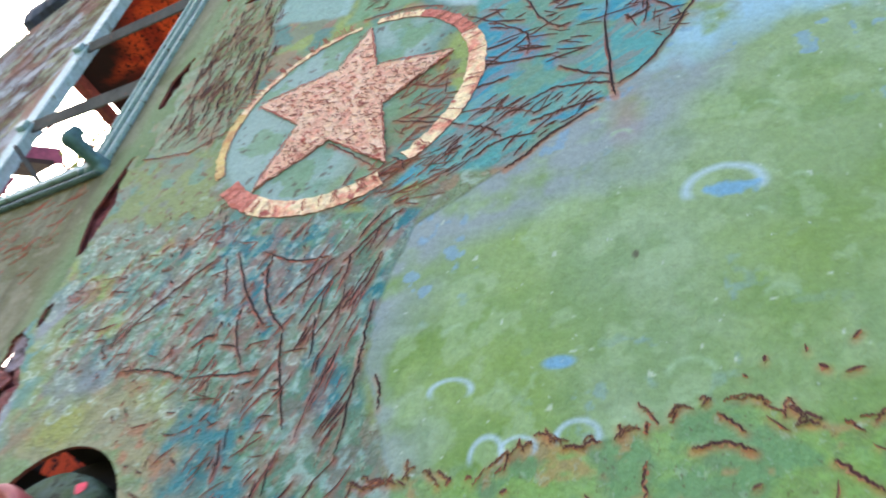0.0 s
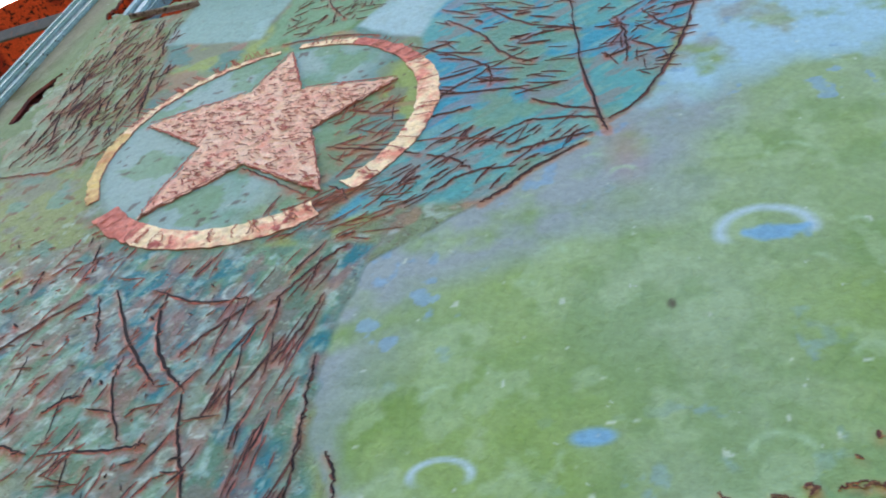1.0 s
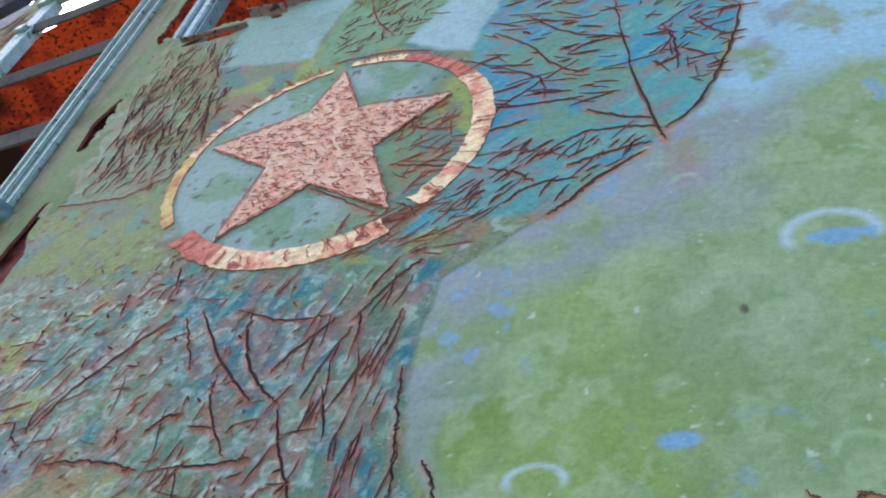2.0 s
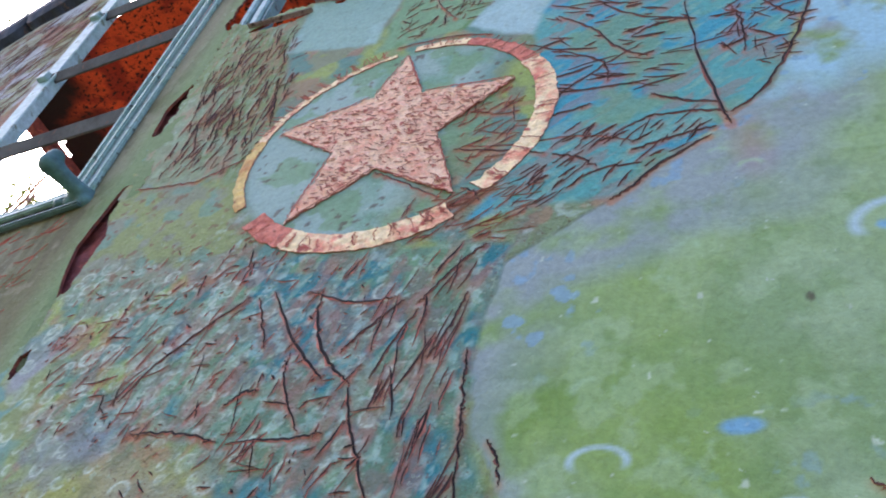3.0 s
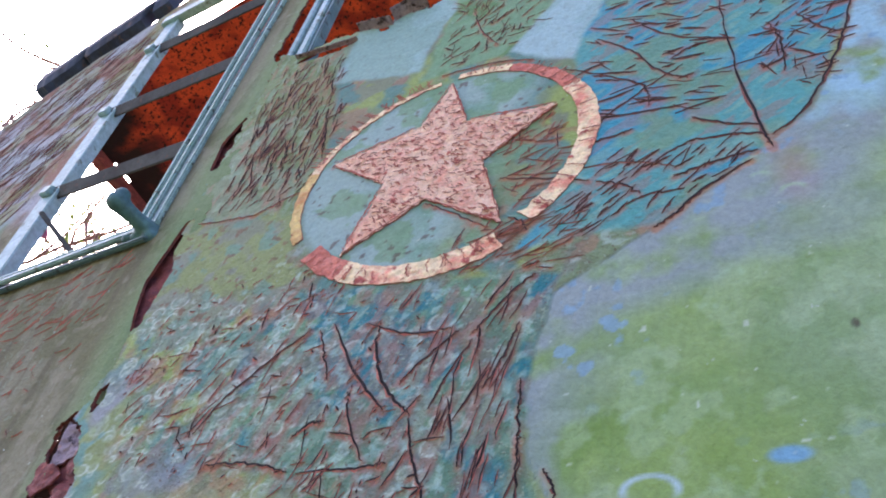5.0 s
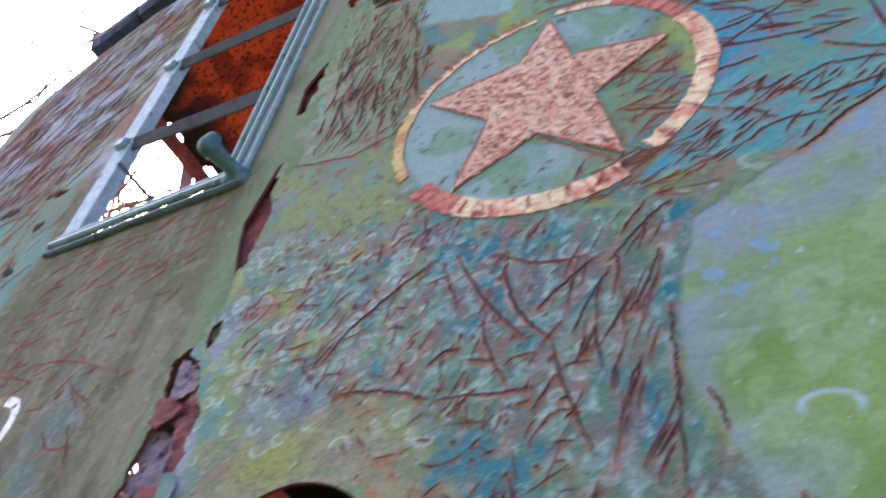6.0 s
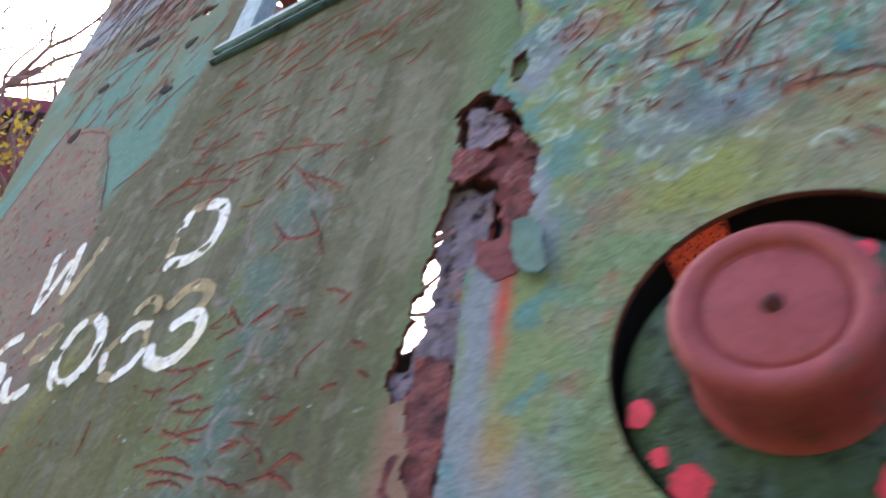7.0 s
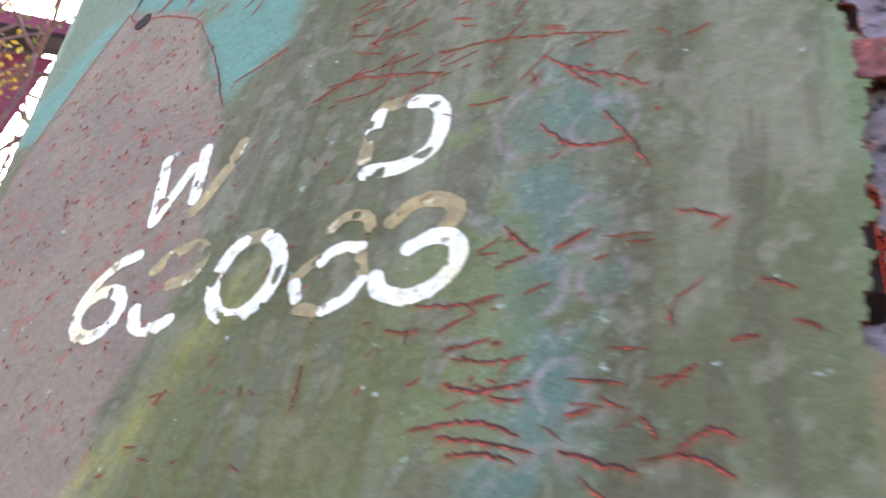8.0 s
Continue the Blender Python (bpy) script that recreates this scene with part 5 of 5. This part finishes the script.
window_1 = child(new("window_frame"), vehicle, "flaking pale blue and teal steel window frame")
child(beam("stile", at(-1.112, 2.62, -0.010), at(-1.255, 3.98, -0.010), 0.030, 0.058, FRAME, up=(1, 0, 0)), window_1)
child(beam("stile_lip", at(-1.088, 2.66, 0.004), at(-1.228, 3.98, 0.004), 0.008, 0.010, FRAME, up=(1, 0, 0)), window_1)
for dx, w, out, mat in ((0.0, 0.012, 0.004, FRAME_GREEN), (0.014, 0.007, 0.0, FRAME_DARK), (0.026, 0.013, 0.007, FRAME_GREEN), (0.042, 0.008, 0.002, FRAME_DARK), (0.054, 0.012, 0.005, FRAME_GREEN)):
    child(beam("stile_rib", at(-0.650 + dx, 2.64, out), at(-0.735 + dx * 1.6, 3.98, out), 0.012, w, mat, up=(1, 0, 0)), window_1)
# the two near-black strips paint the shade of grooves between the ledge's ribs
for dz, h, out, mat in ((0.0, 0.010, 0.006, FRAME_DARK), (0.012, 0.009, 0.001, GAP_SHADE), (0.026, 0.014, 0.010, FRAME), (0.040, 0.008, 0.0, GAP_SHADE), (0.050, 0.010, 0.003, FRAME)):
    child(beam("ledge_rib", at(-1.165, 2.612 + dz, out), at(-0.595, 2.606 + dz, out), 0.012, h, mat), window_1)
child(beam("head", at(-1.30, 3.99, 0.004), at(-0.62, 3.99, 0.004), 0.03, 0.05, FRAME), window_1)
for za, zb in ((2.995, 2.935), (3.375, 3.318), (3.765, 3.715)):
    xa, xb = -1.085 - (za - 2.6) * 0.11, -0.630 - (zb - 2.6) * 0.07
    child(beam("window_bar", at(xa - 0.05, za, 0.0), at(xb - 0.01, zb, 0.0), 0.006, 0.040, BAR, up=(0, -0.35, 1)), window_1, "grey flat steel bar")
    child(beam("bar_lug", at(xa - 0.045, za, 0.012), at(xa - 0.010, za - 0.004, 0.012), 0.016, 0.03, FRAME), window_1)
bm = bmesh.new()
for k in range(9):
    t = k / 8
    bmesh.ops.create_icosphere(bm, subdivisions=2, radius=0.021 - 0.005 * math.sin(math.pi * t), matrix=Matrix.Translation((-0.606 - 0.021 * t - 0.010 * t * t, 0.012 - 0.072 * t, 2.634 + 0.006 * t + 0.010 * t * t)))
for x, y, z, r in ((-0.632, -0.062, 2.664, 0.016), (-0.600, 0.016, 2.622, 0.020), (-0.628, 0.010, 2.624, 0.016), (-0.655, 0.008, 2.624, 0.012)):
    bmesh.ops.create_icosphere(bm, subdivisions=2, radius=r, matrix=Matrix.Translation((x, y, z)))
arm = bm_object("window_catch", bm, CATCH, True)
re = arm.modifiers.new("fuse", "REMESH")
re.mode, re.voxel_size, re.use_smooth_shade = "VOXEL", 0.004, True
child(arm, window_1, "teal cast window catch")

# ---- post and the second opening above the torn sheet ----
post = child(new("window_post"), vehicle, "teal painted post with dark grooves")
for x, w, out, mat in ((-0.520, 0.014, -0.02, MAROON), (-0.498, 0.018, 0.006, FRAME), (-0.480, 0.008, 0.0, FRAME_DARK), (-0.462, 0.020, 0.008, FRAME), (-0.442, 0.012, 0.003, FRAME_DARK)):
    child(beam("post_rib", (x, -out + 0.035, 3.0), (x - 0.03, -out + 0.035, 4.3), 0.03, w, mat, up=(1, 0, 0)), post)
child(beam("brace", (-0.20, 0.10, 3.10), (-0.42, 0.30, 3.75), 0.012, 0.02, BAR), post)
child(beam("brace", (-0.05, 0.08, 3.15), (-0.22, 0.30, 3.8), 0.012, 0.02, BAR), post)

# ---- roof: arched sheet, rusted through; beams; rain strip ----
def roof_z(x):
    return np.interp(x, [-2.19, -2.11, -1.90, -1.70, -1.40, -1.0, -0.53, 1.2], [3.66, 3.80, 3.97, 4.09, 4.24, 4.36, 4.42, 4.42]) - 0.02


def roof():
    nx, ny, step = 215, 130, 0.014
    gx, gy = np.meshgrid(-1.88 + step * np.arange(nx), 0.02 + step * np.arange(ny))
    gy = gy + 0.09 * (-0.49 - gx) + 0.09
    gz = roof_z(gx) - 0.04 + 0.01 * (grainy(gx, gy, 8, 91, 2) - 0.5)
    hole = (grainy(gx, gy, 9, 92, 3) + 0.55 * np.clip(1 - (gx + 1.88) / 0.07, 0, 1)) > 0.86
    ids = np.arange(nx * ny).reshape(ny, nx)
    ok = ~(hole[:-1, :-1] | hole[1:, 1:])
    quads = np.stack([ids[:-1, :-1], ids[1:, :-1], ids[1:, 1:], ids[:-1, 1:]], -1)[ok]
    top = quads[:, ::-1] + nx * ny
    co = np.stack([gx.ravel(), gy.ravel(), gz.ravel()], -1)
    ob = mesh_object("roof_sheet", np.concatenate([co, co + [0, 0, 0.012]]).tolist(), np.concatenate([quads, top]).tolist(), [ROOF_SHEET])
    gx, gy = np.r_[gx.ravel(), gx.ravel()], np.r_[gy.ravel(), gy.ravel()]
    # near black towards the sheet's outer left edge, with an uneven border
    edge_dark = soft(gx + 1.69 + 0.30 * (grainy(gx, gy, 9, 93, 4) - 0.5), 0.12)
    c = lerp(np.tile(np.array(rgb(214, 84, 44)), (len(gx), 1)), rgb(150, 48, 32), soft(0.54 - grainy(gx, gy, 14, 94, 4), 0.10))
    c = lerp(c, rgb(34, 20, 24), edge_dark)
    at = ob.data.color_attributes.new("paint", "FLOAT_COLOR", "POINT")
    at.data.foreach_set("color", np.concatenate([c, np.ones((len(c), 1))], 1).ravel())
    return ob


child(roof(), vehicle, "orange rusted roof sheet with black pits and holes")
child(beam("roof_beam", (-1.87, 0.20, 3.90), (-1.87, 1.8, 3.90), 0.045, 0.05, MAROON), vehicle, "dark maroon roof beam")
child(beam("window_stay", (-1.085, 0.036, 2.877), (-0.885, 0.099, 2.690), 0.008, 0.012, BAR), vehicle, "thin grey window stay")


def strip():
    """Rain strip along the roof's edge with rust holes below it."""
    verts, faces = [], []
    n = 150
    for k in range(n):
        x = -1.95 + 1.9 * k / (n - 1)
        z = float(roof_z(x)) - 0.015 if x > -1.9 else float(roof_z(-1.9)) - 0.015
        gap = 0.075 * float(soft(0.50 - grainy(np.array(x), np.array(0.0), 9, 95, 3), 0.06)) * (-1.85 < x)
        for dy, dz in ((-0.02, 0.02 + gap), (-0.035, 0.06 + 0.6 * gap), (-0.035, 0.12), (0.02, 0.13), (0.02, 0.02 + gap)):
            verts.append((x, dy + yb(x), z + dz + 0.004 * math.sin(17 * k)))
    for k in range(n - 1):
        for j in range(5):
            a, b = 5 * k + j, 5 * k + (j + 1) % 5
            faces.append((a, b, b + 5, a + 5))
    return mesh_object("rain_strip", verts, faces, [STRIP], smooth=False)


child(strip(), vehicle, "dark blue rain strip along the roof edge")
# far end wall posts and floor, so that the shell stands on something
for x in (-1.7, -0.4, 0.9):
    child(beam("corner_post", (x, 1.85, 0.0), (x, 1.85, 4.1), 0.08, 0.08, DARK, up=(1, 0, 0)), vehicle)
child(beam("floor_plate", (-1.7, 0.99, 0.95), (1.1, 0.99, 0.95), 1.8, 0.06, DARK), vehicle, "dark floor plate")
child(beam("far_wall", (-1.75, 1.93, 1.85), (1.1, 1.93, 1.85), 0.03, 3.7, ROOF_RUST), vehicle, "orange rusted far wall")
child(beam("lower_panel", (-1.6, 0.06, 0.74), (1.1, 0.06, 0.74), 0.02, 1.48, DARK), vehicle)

# ---- ground ----
bm = bmesh.new()
bmesh.ops.create_grid(bm, x_segments=60, y_segments=60, size=400)
for v in bm.verts:
    v.co.z = 0.15 * (noise.noise(v.co * 0.03)) if v.co.length > 20 else 0.0
tagged(bm_object("ground", bm, GROUND, True), "rough grassy ground", "ground", kind="structure")


# ---- surroundings: bare trees, vines, a red shed ----
def limb(verts, faces, pts, r0, r1, n=6):
    base = len(verts)
    for k, p in enumerate(pts):
        d = (Vector(pts[min(k + 1, len(pts) - 1)]) - Vector(pts[max(k - 1, 0)])).normalized()
        u = d.orthogonal().normalized()
        v = d.cross(u)
        r = r0 + (r1 - r0) * k / (len(pts) - 1)
        for j in range(n):
            a = 2 * math.pi * j / n
            verts.append(tuple(Vector(p) + u * r * math.cos(a) + v * r * math.sin(a)))
    for k in range(len(pts) - 1):
        for j in range(n):
            faces.append((base + k * n + j, base + k * n + (j + 1) % n, base + (k + 1) * n + (j + 1) % n, base + (k + 1) * n + j))


def tree(x, y, height, seed, leaves, mat):
    rt = random.Random(seed)
    ob = tagged(new("bare_tree"), "slender nearly bare tree with thin twigs", "tree", "trees behind the vehicle")
    ob.location = (x, y, 0)
    verts, faces, tips = [], [], []

    def grow(p, d, length, r, level):
        pts = [p]
        for k in range(5):
            d = (d + Vector((rt.gauss(0, 0.16), rt.gauss(0, 0.16), rt.gauss(0.05, 0.10)))).normalized()
            pts.append(pts[-1] + d * length / 5)
        limb(verts, faces, pts, r, r * 0.55)
        if level >= 4:
            tips.extend(pts[2:])
            return
        for k in range(rt.randint(3, 4)):
            i = rt.randint(2, 5)
            nd = (d + Vector((rt.gauss(0, 0.6), rt.gauss(0, 0.6), rt.gauss(0.15, 0.3)))).normalized()
            grow(pts[i], nd, length * rt.uniform(0.55, 0.75), r * 0.62, level + 1)
    grow(Vector((0, 0, 0)), Vector((0, 0, 1)), height * 0.42, height * 0.010, 0)
    child(mesh_object("trunk", [tuple(v) for v in verts], faces, [BARK]), ob)
    lv, lf = [], []
    for k in range(leaves):
        p = rt.choice(tips) + Vector((rt.gauss(0, 0.15), rt.gauss(0, 0.15), rt.gauss(-0.1, 0.2)))
        u = Vector((rt.gauss(0, 1), rt.gauss(0, 1), rt.gauss(0, 1))).normalized() * 0.03
        v = u.orthogonal().normalized() * 0.018
        b = len(lv)
        lv += [tuple(p - u), tuple(p + v), tuple(p + u), tuple(p - v)]
        lf.append((b, b + 1, b + 2, b + 3))
    if lv:
        tagged(child(mesh_object("crown", lv, lf, [mat], smooth=False), ob, "sparse small leaves"), kind="stuff")
    return ob


tree(-5.4, 1.05, 10, 3, 250, LEAF)
tree(-6.8, 1.9, 12, 5, 900, LEAF)
tree(-7.5, 3.6, 11, 8, 2500, LEAF)
tree(-10.0, 6.0, 15, 11, 5000, LEAF)
tree(-6.4, 4.9, 10, 14, 2500, LEAF)

shed = tagged(new("red_shed"), "dark red shed gable with a sloping roof edge", "shed")
shed.location = (-8.4, 2.5, 0)
child(beam("fascia", (-0.05, -2.4, 5.78), (0.52, 0.7, 8.32), 0.06, 0.20, SHED_RED), shed)
gable = [(-2.3, 0.0), (0.6, 0.0), (0.6, 7.97), (-2.3, 5.6)]
gv = [(x + 0.17 * y, y, z) for x in (-0.1, -0.35) for y, z in gable]
child(mesh_object("wall", gv, [(0, 1, 2, 3), (7, 6, 5, 4), (0, 4, 5, 1), (1, 5, 6, 2), (2, 6, 7, 3), (3, 7, 4, 0)], [SHED_RED], smooth=False), shed)
child(beam("roof", (-1.2, -2.4, 5.72), (-0.77, 0.7, 8.25), 2.2, 0.05, DARK), shed)
child(beam("soffit", (0.0, -2.3, 5.60), (0.50, 0.6, 7.99), 0.5, 0.06, DARK), shed)

shrub = tagged(new("autumn_tree"), "thin tree with bright yellow autumn leaves", "tree")
shrub.location = (-6.2, 1.6, 0)
rs = random.Random(21)
sv, sf, lv, lf = [], [], [], []
for k in range(5):
    top = Vector((rs.gauss(0, 0.15), rs.uniform(-0.6, 0.5), rs.uniform(5.5, 6.2)))
    limb(sv, sf, [Vector((0, 0, 0)), top * 0.5 + Vector((rs.gauss(0, 0.05), rs.gauss(0, 0.08), 0)), top], 0.03, 0.008)
    for j in range(70):
        p = top * rs.uniform(0.86, 1.0) + Vector((rs.gauss(0, 0.10), rs.gauss(0, 0.14), rs.gauss(0, 0.10)))
        u = Vector((rs.gauss(0, 1), rs.gauss(0, 1), rs.gauss(0, 1))).normalized() * rs.uniform(0.025, 0.045)
        v = u.orthogonal().normalized() * 0.018
        b = len(lv)
        lv += [tuple(p - u), tuple(p + v), tuple(p + u), tuple(p - v)]
        lf.append((b, b + 1, b + 2, b + 3))
child(mesh_object("stem", [tuple(v) for v in sv], sf, [BARK]), shrub)
tagged(child(mesh_object("crown", lv, lf, [LEAF_YELLOW], smooth=False), shrub, "bright yellow leaves"), kind="stuff")
